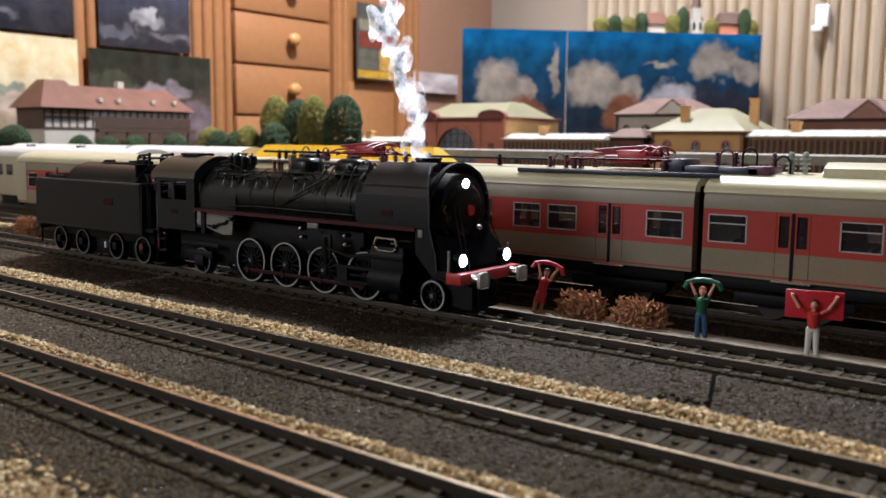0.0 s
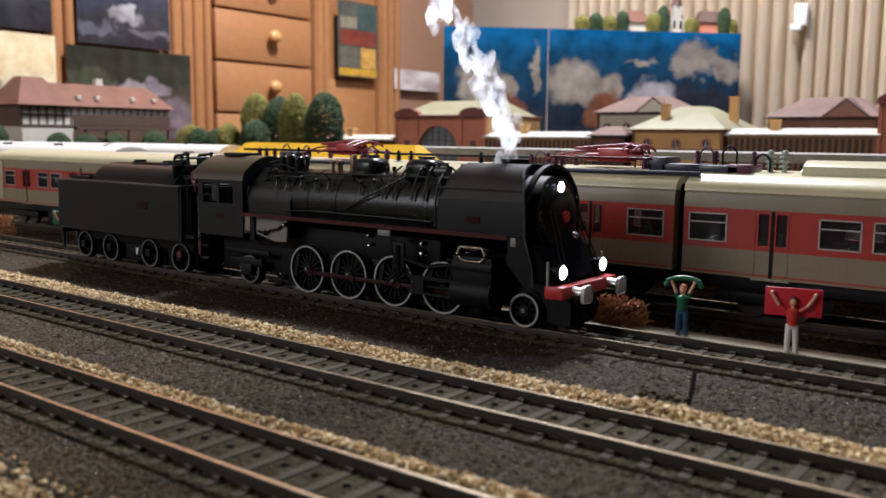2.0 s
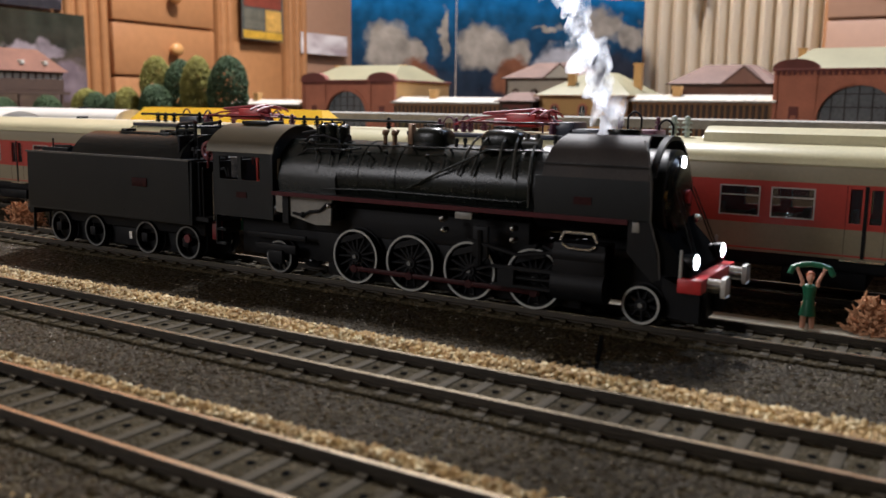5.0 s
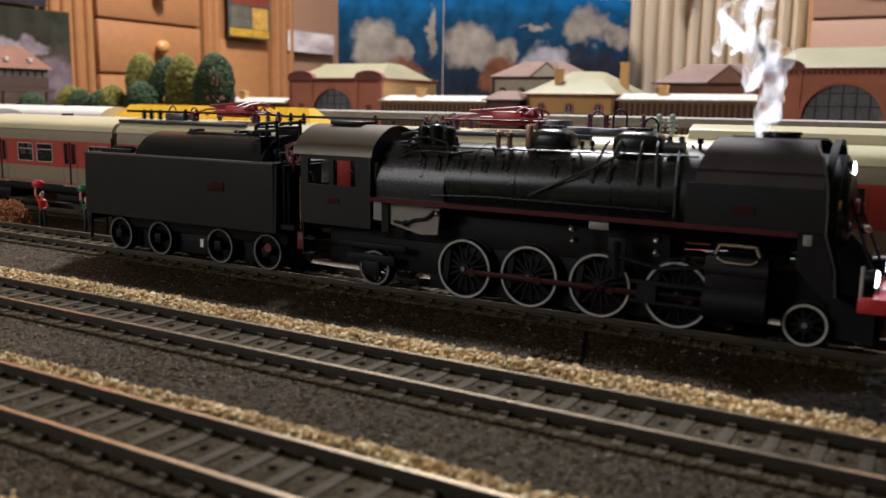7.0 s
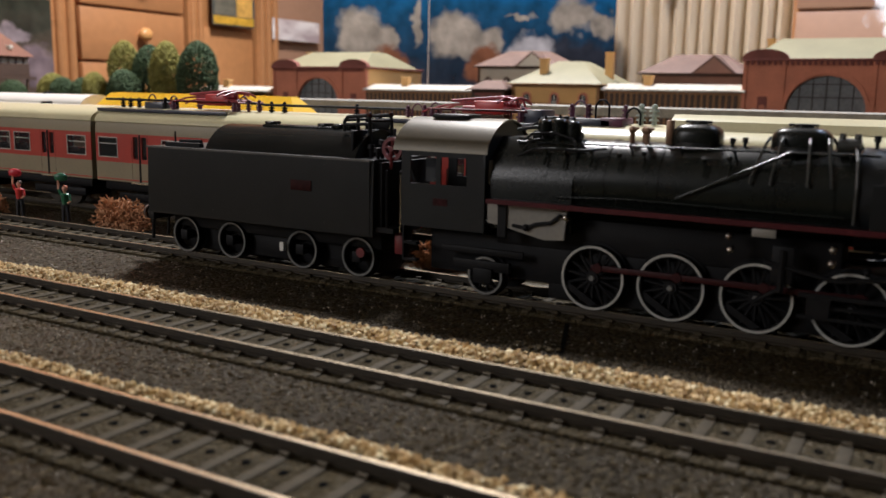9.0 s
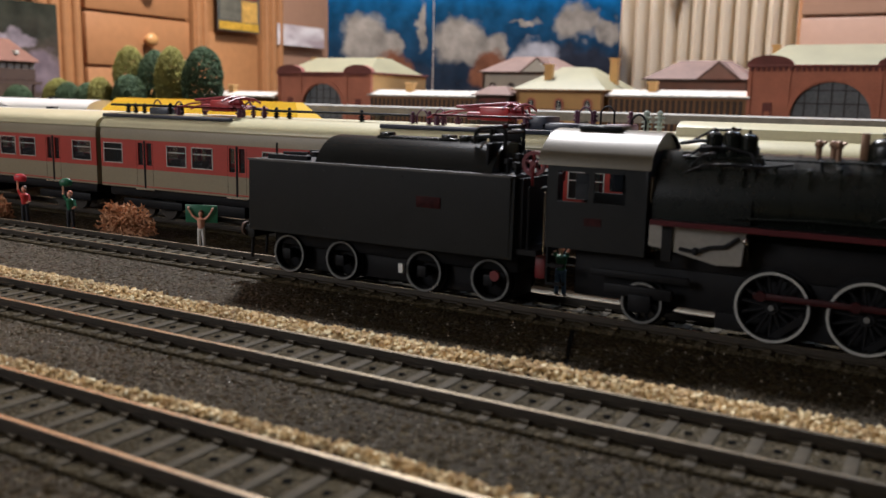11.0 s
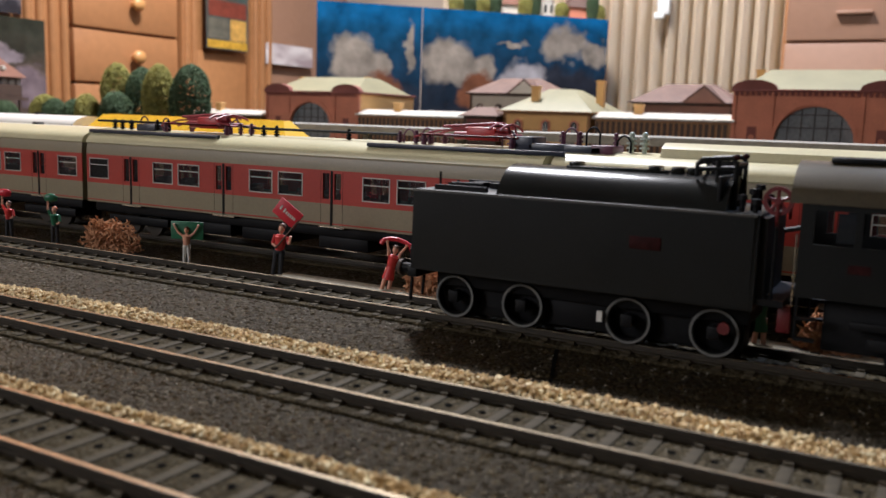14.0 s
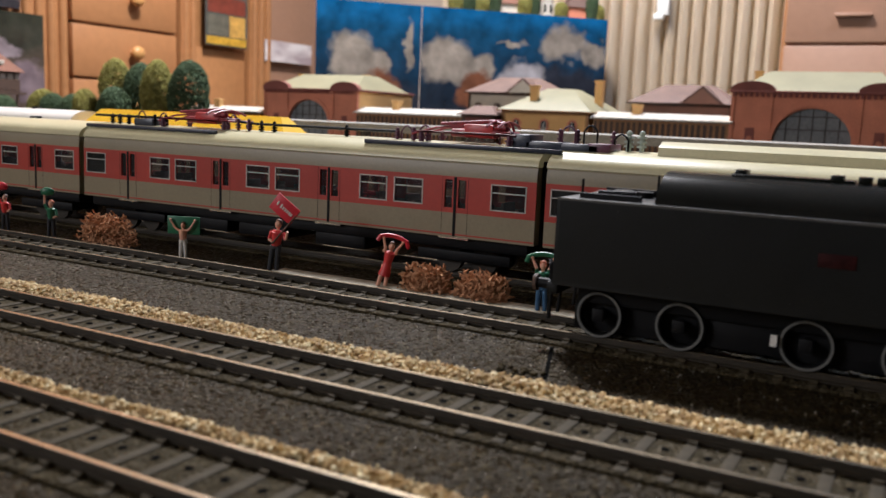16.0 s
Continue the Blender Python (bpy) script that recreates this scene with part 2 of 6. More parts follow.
def mesh_of(name, bm, material, smooth=True):
    me = bpy.data.meshes.new(name)
    bm.to_mesh(me)
    bm.free()
    me.materials.append(material)
    if smooth:
        me.shade_smooth()
        me.set_sharp_from_angle(angle=radians(35))
    return me


def part(name, bm, material, parent=None, label="", kind=""):
    ob = new(name, mesh_of(name, bm, material))
    if parent:
        ob.parent = parent
    return tagged(ob, label, kind=kind)


def thing(name, label, category, m=None, group="", kind=""):
    ob = new(name)
    ob.empty_display_size = 0.01
    if m is not None:
        ob.matrix_basis = m
    return tagged(ob, label, category, group, kind)


def solid(name, bm, material, label, category, m=None, group="", kind=""):
    ob = part(name, bm, material)
    if m is not None:
        ob.matrix_basis = m
    return tagged(ob, label, category, group, kind)


B = bmesh.new

# ---- the room ----
def wall_box(name, x0, x1, y0, y1, z0, z1, material, label):
    return solid(name, bx(B(), x0, x1, y0, y1, z0, z1), material, label, name.split("_")[0], kind="structure")


wall_box("floor", -1900, 2300, -2300, 2400, -960, -900, FLOORM, "brown wooden floor of the hobby room")
wall_box("wall_west", -1960, -1900, -2300, 2400, -900, 1500, WALL, "plain painted wall behind the wardrobe")
wall_box("wall_north", -1960, 2360, 2400, 2460, -900, 1500, WALL, "plain painted wall behind the curtain")
# unseen east and south walls, coloured dark to keep reflections low
wall_box("wall_east", 2300, 2360, -2300, 2400, -900, 1500, WALL_UNLIT, "plain unseen wall toned dark for the unlit side of the hobby room")
wall_box("wall_south", -1960, 2360, -2360, -2300, -900, 1500, WALL_UNLIT, "plain unseen wall toned dark for the unlit side of the hobby room")
wall_box("ceiling", -1960, 2360, -2360, 2460, 1500, 1560, CEIL, "plain white ceiling of the hobby room")

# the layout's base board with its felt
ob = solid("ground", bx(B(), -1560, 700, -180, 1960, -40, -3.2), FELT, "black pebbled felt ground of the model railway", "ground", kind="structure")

# ---- tracks ----
T1, T2, T3, T4 = 234.8, 159.0, 104.1, 298.5
PITCH = 7.75


def rail_section(y):
    return [(y - 1.1, -2.1), (y + 1.1, -2.1), (y + 1.1, -1.8), (y + 0.35, -1.5), (y + 0.35, -0.75), (y + 0.6, -0.6), (y + 0.6, -0.02), (y - 0.6, -0.02), (y - 0.6, -0.6), (y - 0.35, -0.75), (y - 0.35, -1.5), (y - 1.1, -1.8)]


def sleeper_mesh():
    bm = B()
    bx(bm, -1.15, 1.15, -13.4, 13.4, -3.15, -2.12, 0.18)
    for s in (-8.65, 8.65):
        for d in (-1.7, 1.7):
            bx(bm, -0.9, 0.9, s + d - 0.55, s + d + 0.55, -2.2, -1.55)
    return mesh_of("sleeper", bm, SLEEPER)


SLEEPER_MESH = sleeper_mesh()
HOLE_MESH = mesh_of("nail_hole", cyl(B(), (0, 1.8, -2.8), (0, 1.8, -2.2), 0.8, seg=10), HOLE)


def track(y, x0, x1, label, sleepers=True, shift=0.0):
    t = thing("railway_track", label, "track", pose(0, y * K, 0), "tracks of the layout")
    for s in (-8.65, 8.65):
        rail = part("rail", prism(B(), rail_section(s), x0, x1), RAIL_SIDE, t, "steel rail with a polished head")
        part("rail_head", bx(B(), x0, x1, s - 0.45, s + 0.45, -0.02, 0.05), RAIL, rail, "polished rail head")
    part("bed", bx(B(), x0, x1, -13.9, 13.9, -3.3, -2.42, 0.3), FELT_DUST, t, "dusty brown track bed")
    if sleepers:
        n = int((x1 - x0) / PITCH)
        for i in range(n):
            h = new("nail_hole", HOLE_MESH)
            h.parent, h.location = t, ((x0 + i * PITCH + shift) * K, 0, 0)
        for i in range(n):
            s = new("sleeper", SLEEPER_MESH)
            s.parent = t
            s.location = ((x0 + (i + 0.5) * PITCH + shift) * K, 0, 0)
    return t


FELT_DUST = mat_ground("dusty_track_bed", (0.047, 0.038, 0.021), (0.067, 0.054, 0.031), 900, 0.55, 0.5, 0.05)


# ---- the steam locomotive; x runs forward from its rear driving axle, z up from the rail ----
START = [(0, -277.6), (1.5, -245.0), (3.5, -202.1), (4.5, -180.6), (7.0, -124.6), (9.0, -79.2), (12.5, -1.9), (14.5, 42.8), (16.0, 76.3)]


def run(t):
    """The locomotive's place along the track, millimetres."""
    for (a, xa), (b, xb) in zip(START, START[1:]):
        if t <= b:
            break
    return xa + (xb - xa) * (t - a) / (b - a)


MOVERS, TURNERS, RODS = [], [], []


def wheel(parent, x, y, r, spokes, name, phase=0.0):
    """One wheel with tyre, spokes and hub, on the side given by the sign of y."""
    s = 1 if y > 0 else -1
    hub = new(name)
    hub.empty_display_size = 0.005
    hub.parent = parent
    hub.location = (x * K, y * K, r * K)
    part("tyre", ring(B(), (0, 0, 0), r - 1.05, r, -1.3, 1.3, 44), CHASSIS, hub)
    part("white_rim", ring(B(), (0, 0, 0), r - 0.72, r - 0.12, s * 1.28, s * 1.42, 44), RIM if r > 8 or name == "pony_wheel" else RIM_DULL, hub, "white-painted tyre edge")
    part("flange", ring(B(), (0, 0, 0), r - 0.9, r + 0.7, -s * 1.5, -s * 1.0, 44), CHASSIS, hub)
    bm = B()
    for i in range(spokes):
        a = 2 * math.pi * i / spokes
        cyl(bm, (1.2 * math.cos(a), 0, 1.2 * math.sin(a)), ((r - 0.9) * math.cos(a), 0, (r - 0.9) * math.sin(a)), 0.55, 0.38, 6)
    part("spokes", bm, CHASSIS, hub)
    bm = B()
    cyl(bm, (0, -1.2, 0), (0, 1.2, 0), 1.7, seg=16)
    part("hub", bm, CHASSIS, hub)
    bm = B()
    cyl(bm, (0, s * 1.2, 0), (0, s * 1.9, 0), 0.7, seg=12)
    part("axle_end", bm, RIM_DULL, hub, "pale axle end")
    if r > 8:
        bm = B()
        prism(bm, [(-3.6, 7.0), (3.6, 7.0), (5.0, 5.2), (-5.0, 5.2)], -0.9, 0.9, "y")
        part("balance_weight", bm, CHASSIS, hub)
    TURNERS.append((hub, x, y, r, phase))
    return hub


def arc(cy, cz, r, a0, a1, n):
    return [(cy + r * math.cos(radians(a0 + (a1 - a0) * i / n)), cz + r * math.sin(radians(a0 + (a1 - a0) * i / n))) for i in range(n + 1)]


def shell(bm, prof, x0, x1, thick):
    """A sheet that follows an open outline of (y, z), with thickness towards its inside."""
    n = len(prof)
    cy, cz = sum(p[0] for p in prof) / n, sum(p[1] for p in prof) / n
    inner = []
    for y, z in prof:
        d = math.hypot(y - cy, z - cz) or 1
        inner.append((y - (y - cy) / d * thick, z - (z - cz) / d * thick))
    return prism(bm, prof + inner[::-1], x0, x1)


def holed_wall(L, z0, z1, holes, lo, hi):
    """One sheet of wall with rectangular openings cut through it."""
    xs = sorted({0.0, L} | {q for h in holes for q in h[:2]})
    zs = sorted({z0, z1} | {q for h in holes for q in h[2:]})
    bm = B()
    grid = {}

    def at(i, j):
        if (i, j) not in grid:
            grid[i, j] = bm.verts.new((xs[i] * K, lo * K, zs[j] * K))
        return grid[i, j]
    for i in range(len(xs) - 1):
        for j in range(len(zs) - 1):
            cx, cz = (xs[i] + xs[i + 1]) / 2, (zs[j] + zs[j + 1]) / 2
            if not any(a < cx < b and c < cz < d for a, b, c, d in holes):
                bm.faces.new((at(i, j), at(i + 1, j), at(i + 1, j + 1), at(i, j + 1)))
    r = bmesh.ops.extrude_face_region(bm, geom=bm.faces[:])
    for v in r["geom"]:
        if isinstance(v, bmesh.types.BMVert):
            v.co.y = hi * K
    bmesh.ops.recalc_face_normals(bm, faces=bm.faces[:])
    return bm


def locomotive():
    loco = thing("steam_locomotive", "black model steam locomotive with white wheel rims and lit headlamps", "locomotive", pose(run(0) * K, T1 * K, 0))
    MOVERS.append(loco)
    # frame and boiler
    bm = B()
    bx(bm, -52, 100, -6.5, 6.5, 5, 17, 0.4)
    bx(bm, -14, 76, -6.3, 6.3, 0.9, 8, 0.4)
    bx(bm, -30, 60, -7.3, 7.3, 15, 24, 0.5)
    part("frame", bm, CHASSIS, loco)
    bm = B()
    cyl(bm, (-24, 0, 33.2), (62, 0, 33.8), 11.9, 11.4, 48)
    boiler = part("boiler", bm, BLACK_GLOSS, loco, "glossy black boiler")
    for x in (-14, 2, 16, 31, 44, 57):
        bm = B()
        cyl(bm, (x - 0.45, 0, 33.4), (x + 0.45, 0, 33.4), 11.95 if x < 30 else 11.72, seg=48)
        part("boiler_band", bm, BLACK_GLOSS, boiler)
    bm = B()
    cyl(bm, (62, 0, 33.8), (99.5, 0, 33.8), 12.2, seg=48)
    sb = part("smokebox", bm, BLACK, loco, "matt black smokebox")
    bm = B()
    cyl(bm, (99.4, 0, 33.8), (100.6, 0, 33.8), 10.6, 9.8, 40)
    ball(bm, (100.4, 0, 33.8), 1.7, 9.2, 9.2, 24)
    part("smokebox_door", bm, BLACK_GLOSS, sb)
    # firebox sides
    bm = B()
    prism(bm, [(-11.5, 20), (11.5, 20), (12.4, 33), (10, 41), (5, 45), (-5, 45), (-10, 41), (-12.4, 33)], -30, -6)
    part("firebox", bm, BLACK_GLOSS, loco)
    for s in (-1, 1):
        bm = B()
        prism(bm, [(-30, 27), (-6.5, 27), (-7.2, 18.6), (-13, 18.2), (-26, 21), (-30, 21.5)], s * 12.6, s * 13.4, "y")
        part("ashpan_side", bm, FIRE_GREY, loco, "pale grey firebox side sheet")
        bm = B()
        pipe(bm, [(-22, s * 14, 21.5), (-18, s * 14, 21), (-15, s * 14, 22.4), (-11, s * 14, 23), (-8, s * 14, 25.4)], 0.5)
        ball(bm, (-18, s * 14, 21.2), 1.0)
        part("injector_pipe", bm, CHASSIS, loco)
        bm = B()
        bx(bm, -26.5, -24, s * 13, s * 14.2, 18, 28)
        part("bracket", bm, CHASSIS, loco)
        # running board with red edge
        bm = B()
        bx(bm, -29, 92, s * 10.5, s * 16.2, 27.7, 28.4)
        wb = part("running_board", bm, BLACK, loco)
        bm = B()
        bx(bm, -29, 92, s * 16.2, s * 16.7, 27.2, 28.5)
        part("red_valance", bm, VALANCE, wb, "dark red running board edge")
        bm = B()
        bx(bm, 41, 46.4, s * 16.4, s * 17.1, 25.0, 26.9, 0.15)
        part("number_plate", bm, FIRE_GREY, loco, "small pale plate")
        # handrail
        bm = B()
        pipe(bm, [(-24, s * 8.4, 44.0), (66, s * 8.2, 44.4)], 0.3)
        part("handrail", bm, BLACK_GLOSS, loco)
        for x in range(-18, 64, 13):
            bm = B()
            cyl(bm, (x, s * 6.6, 42.6), (x, s * 8.3, 44.1), 0.35, seg=6)
            ball(bm, (x, s * 8.3, 44.1), 0.55, seg=8)
            part("handrail_stanchion", bm, BLACK, loco)
        # small taps and bent pipes on the shoulder of the boiler
        for x, dz in ((-15, 0.0), (-9.5, -0.6), (-2, 0.2), (5.5, -0.4), (12, 0.3), (27, -0.5), (33, 0.2)):
            bm = B()
            pipe(bm, [(x, s * 9.2, 41.6 + dz), (x + 0.4, s * 10.6, 42.2 + dz), (x + 1.0, s * 11.4, 40.6 + dz), (x + 0.8, s * 12.0, 38.2 + dz)], 0.3)
            ball(bm, (x + 0.4, s * 10.7, 42.2 + dz), 0.75, seg=8)
            part("boiler_tap", bm, BLACK_GLOSS, loco)
        part("feed_pipe", pipe(B(), [(-10, s * 12.9, 30.0), (8, s * 12.9, 30.8), (60, s * 12.6, 30.4), (63, s * 11, 31)], 0.3, 8), BLACK_GLOSS, loco, "thin pipe along the foot of the boiler")
        # valve gear, cylinder, lubricators
        bm = B()
        cyl(bm, (71, s * 12.6, 9.4), (86, s * 12.6, 9.4), 4.6, seg=24)
        bx(bm, 71, 86, s * 8, s * 15.6, 10, 21, 0.6)
        cyl(bm, (71, s * 12.6, 17.6), (86, s * 12.6, 17.6), 3.3, seg=24)
        part("cylinder", bm, CHASSIS, loco)
        bm = B()
        pipe(bm, [(73.5, s * 16.2, 21.6), (74.6, s * 16.2, 24.0), (83, s * 16.2, 24.0), (84, s * 16.2, 21.6)], 0.55)
        pipe(bm, [(74, s * 16.2, 20.8), (75.8, s * 16.2, 19.7), (82, s * 16.2, 19.7), (83.6, s * 16.2, 20.8)], 0.45)
        part("steam_pipe_bracket", bm, STEEL, loco, "bright pipe loop on the cylinder")
        bm = B()
        bx(bm, 52, 71, s * 13.5, s * 14.6, 11.6, 12.6)
        bx(bm, 52, 71, s * 13.5, s * 14.6, 6.6, 7.4)
        pipe(bm, [(56, s * 13.8, 9.4), (71, s * 13.2, 9.4)], 0.5)
        bx(bm, 54, 59, s * 13.2, s * 15, 7.4, 11.6)
        part("crosshead_guide", bm, CHASSIS, loco)
        bm = B()
        pipe(bm, [(44, s * 14.5, 19), (60, s * 14.5, 16), (71, s * 14, 17.6)], 0.6)
        pipe(bm, [(48, s * 14.8, 22), (48, s * 14.8, 12)], 0.8)
        pipe(bm, [(48, s * 14.8, 13), (41.9, s * 13.6, 8.8)], 0.5)
        bx(bm, 45.5, 50.5, s * 13.5, s * 14.6, 14, 23, 0.3)
        part("valve_gear", bm, CHASSIS, loco)
        for x, z in ((-6.2, 25.0), (35.5, 24.2), (36, 21.0), (58.5, 23.2), (58.5, 20.0), (66, 19)):
            bm = B()
            cyl(bm, (x, s * 13, z), (x, s * 15.4, z), 0.85, seg=12)
            ball(bm, (x, s * 15.4, z), 0.8, seg=10)
            part("lubricator", bm, STEEL if z != 19 else CHASSIS, loco, "small bright fitting")
        # coupling rod, painted red
        bm = B()
        bx(bm, -1.8, 64.7, -0.45, 0.45, -0.75, 0.75, 0.2)
        for x in (0, 20.9, 41.9, 62.9):
            cyl(bm, (x, -0.7, 0), (x, 0.7, 0), 1.25, seg=14)
        rod = part("coupling_rod", bm, ROD_RED, loco, "dark red coupling rod")
        RODS.append((rod, 0, s * 11.4, 8.8, 3.7))
        for i, x in enumerate((0, 20.9, 41.9, 62.9)):
            wheel(loco, x, s * 8.7, 8.8, 15, "driving_wheel")
        wheel(loco, 94.3, s * 8.7, 5.3, 9, "pony_wheel")
        wheel(loco, -32, s * 8.7, 5.6, 10, "trailing_wheel")
        bm = B()
        bx(bm, -42, -24, s * 9.5, s * 11, 7, 10, 0.3)
        bx(bm, -46, -20, s * 9.5, s * 10.6, 11.5, 13.5, 0.3)
        bx(bm, -35, -29, s * 10.8, s * 12, 3.5, 8, 0.3)
        part("trailing_truck", bm, CHASSIS, loco)
        # sand pipes on the boiler flank
        bm = B()
        pipe(bm, [(21.5, s * 12.6, 32.0), (34, s * 12.4, 38.0), (47, s * 9.6, 44.4)], 0.36, 8)
        part("diagonal_pipe", bm, BLACK_GLOSS, loco)
        for x, lean in ((41.5, -2.5), (44.5, -1.0), (50.5, 1.0), (54.5, 2.0)):
            bm = B()
            pipe(bm, [(x, s * 5.0, 47.6), (x + lean * 0.2, s * 6.8, 46.4), (x + lean * 0.6, s * 9.6, 42.6), (x + lean, s * 11.9, 38.4), (x + lean * 1.1, s * 12.0, 36.8)], 0.36, 8)
            part("sand_pipe", bm, SAND_PIPE, loco, "dull grey sand pipe")
        bm = B()
        pipe(bm, [(60.5, s * 6, 46.5), (61.5, s * 10.5, 43), (62, s * 12.8, 37), (62, s * 12.8, 29)], 0.38, 8)
        part("steam_pipe", bm, SAND_PIPE, loco, "dull grey steam pipe")
    # domes, chimney, fittings on top
    for x, w in ((23, 6.2), (48, 7.0)):
        bm = B()
        bmesh.ops.create_uvsphere(bm, u_segments=28, v_segments=18, radius=1)
        for v in bm.verts:
            p = [math.copysign(abs(q) ** 0.62, q) for q in v.co]
            v.co = Vector((x + p[0] * w, p[1] * 5.2, 46.0 + p[2] * 4.2)) * K
        cyl(bm, (x, 0, 49.6), (x, 0, 50.7), 2.4, 2.0, 20)
        dm = part("sand_dome", bm, BLACK_GLOSS, loco, "rounded black dome")
        part("dome_foot", cyl(B(), (x, 0, 44.2), (x, 0, 45.4), w * 1.06, w * 0.98, 32), BLACK, dm)
        part("lid_clamp", bx(B(), x - 3.4, x + 3.4, -0.7, 0.7, 50.3, 51.0, 0.2), CHASSIS, dm)
    for x, z, r in ((32, 46.4, 0.7), (35, 46.6, 0.7), (64.5, 48.2, 0.8)):
        bm = B()
        cyl(bm, (x, -1.5, 44), (x, -1.5, z), r * 0.6, seg=10)
        cyl(bm, (x, -1.5, z - 0.8), (x, -1.5, z + 0.6), r, seg=12)
        part("safety_valve", bm, BLACK, loco)
    turret = part("turret", cyl(B(), (-21, -3.5, 45.6), (-7, -3.5, 45.6), 1.4, seg=16), CHASSIS, loco)
    for x, y, r, z in ((-17.6, -4.2, 2.0, 49.6), (-13.2, -4.6, 2.3, 50.0), (-9.2, -4.2, 2.1, 49.4), (-14.5, 3.5, 2.0, 49.6)):
        bm = B()
        cyl(bm, (x, y, 44), (x, y, z - 1.2), r * 0.72, seg=16)
        cyl(bm, (x, y, z - 3.4), (x, y, z - 0.6), r, seg=18)
        ball(bm, (x, y, z - 0.6), r, r, 1.3, 16)
        cyl(bm, (x, y, z), (x, y, z + 1.5), 0.4, seg=8)
        part("safety_valve", bm, BLACK_GLOSS, turret)
    for pts, r in (([(-24, -7, 43), (-20, -7.4, 46.2), (-14, -7, 46.6), (-8, -7.6, 45.2), (-6, -9.5, 42)], 0.4), ([(-26, -4, 47), (-21, -4, 47.8), (-17, -4, 47.6)], 0.5), ([(-24, -1, 47.5), (-19, -1, 50.4), (-12, -1, 50.8)], 0.35), ([(-23, -10, 40), (-18, -10.6, 42.2), (-12, -10.4, 42.6), (-4, -10.2, 42.4), (2, -9.4, 43.2)], 0.35), ([(-22, -9, 41.5), (-19, -9.2, 44.6), (-16, -8.6, 45)], 0.3)):
        part("turret_pipe", pipe(B(), pts, r, 8), CHASSIS, turret)
    for x, y in ((6.5, -2.5), (9.6, -1.5), (11.0, -4.0)):
        bm = B()
        cyl(bm, (x, y, 44), (x, y, 47.6), 0.7, seg=10)
        ball(bm, (x, y, 48.0), 1.1, seg=12)
        pipe(bm, [(x, y, 48), (x + 1.6, y - 0.4, 48.6)], 0.4)
        part("brass_valve", bm, OLD_BRASS, loco, "tarnished brass valve")
    bm = B()
    bx(bm, 15.4, 17.2, -3.2, -1.0, 44.5, 51.0, 0.3)
    part("whistle_post", bm, OLD_BRASS, loco, "brown post beside the dome")
    pump = part("pump", cyl(B(), (56.5, -5.0, 46.4), (61.5, -5.0, 46.4), 1.7, seg=18), SAND_PIPE, loco, "dull grey pump")
    for x in (57.4, 60.6):
        part("pump_valve", cyl(B(), (x, -5.0, 46.6), (x, -5.0, 49.2), 0.9, 0.7, 12), SAND_PIPE, pump)
    bm = B()
    cyl(bm, (84, 0, 44.5), (84, 0, 50.4), 4.2, 4.4, 28)
    ring_top = part("chimney", bm, BLACK, loco, "short black chimney")
    bm = B()
    cyl(bm, (84, 0, 50.3), (84, 0, 51.0), 4.9, 4.7, 28)
    part("chimney_cap", bm, BLACK_GLOSS, ring_top)
    # smoke deflectors: grey curved top, black side, pale edge
    for s in (-1, 1):
        low = [(s * 16.3, 28.4), (s * 16.5, 33), (s * 16.2, 38.6)]
        bm = B()
        prism(bm, low + [(y - s * 0.6, z) for y, z in low[::-1]], 65.5, 98)
        d = part("smoke_deflector", bm, BLACK, loco, "black smoke deflector with grey top")
        up = [(16.2, 38.6), (15.6, 42), (13.8, 45.8), (10.5, 48.4), (7.0, 49.6)]
        prof = [(s * y, z) for y, z in up]
        bm = B()
        prism(bm, prof + [(y - s * 0.5, z - 0.5) for y, z in prof[::-1]], 67.5, 97)
        for v in bm.verts:
            k = (v.co.z / K - 38.6) / 11
            v.co.x += (1.0 if v.co.x < 82 * K else -1.0) * max(0, k) ** 2 * 3.2 * K
        part("upper_plate", bm, GREY_DEFL, d, "grey curved deflector top")
        bm = B()
        pipe(bm, [(98, s * 16.6, 28.4), (98, s * 16.6, 33), (97.6, s * 16.4, 38.6), (97, s * 15.8, 42), (95.8, s * 14.0, 45.8), (93.6, s * 10.7, 48.5)], 0.28)
        pipe(bm, [(98, s * 16.6, 28.4), (100.5, s * 16.2, 20), (101, s * 16.2, 14)], 0.25)
        part("edge_bead", bm, EDGE_DARK, d, "dull grey rim of the deflector")
        bm = B()
        bx(bm, 66.5, 96.5, s * 16.5, s * 16.75, 41.9, 42.2)
        part("seam", bm, BLACK, d)
        bm = B()
        bx(bm, 77, 82, s * 16.4, s * 16.75, 31.6, 33.6)
        part("number_plate", bm, PLATE_RED, d, "dark red number plate with worn figures")
        bm = B()
        prism(bm, [(92, 28.2), (98.2, 28.2), (101, 14), (99, 13), (92, 20)], s * 15.6, s * 16.3, "y")
        part("front_side_sheet", bm, CHASSIS, loco)
        part("maker_plate", bx(B(), 93.2, 95.2, s * 16.2, s * 16.6, 25.4, 28.0, 0.15), FIRE_GREY, loco, "small pale plate")
        # steps along the front slope
        bm = B()
        pipe(bm, [(101.5, s * 5.5, 36), (109.5, s * 9.5, 15.5)], 0.2)
        pipe(bm, [(101.5, s * 8.0, 36), (109.5, s * 12, 15.5)], 0.2)
        part("front_rail", bm, BLACK, loco)
    bm = B()
    prism(bm, [(98, 27.8), (104, 21.5), (108.5, 16.4), (108.5, 14.9), (98, 14.9)], -15.0, 15.0, "y")
    part("front_apron", bm, HOLE, loco)
    bm = B()
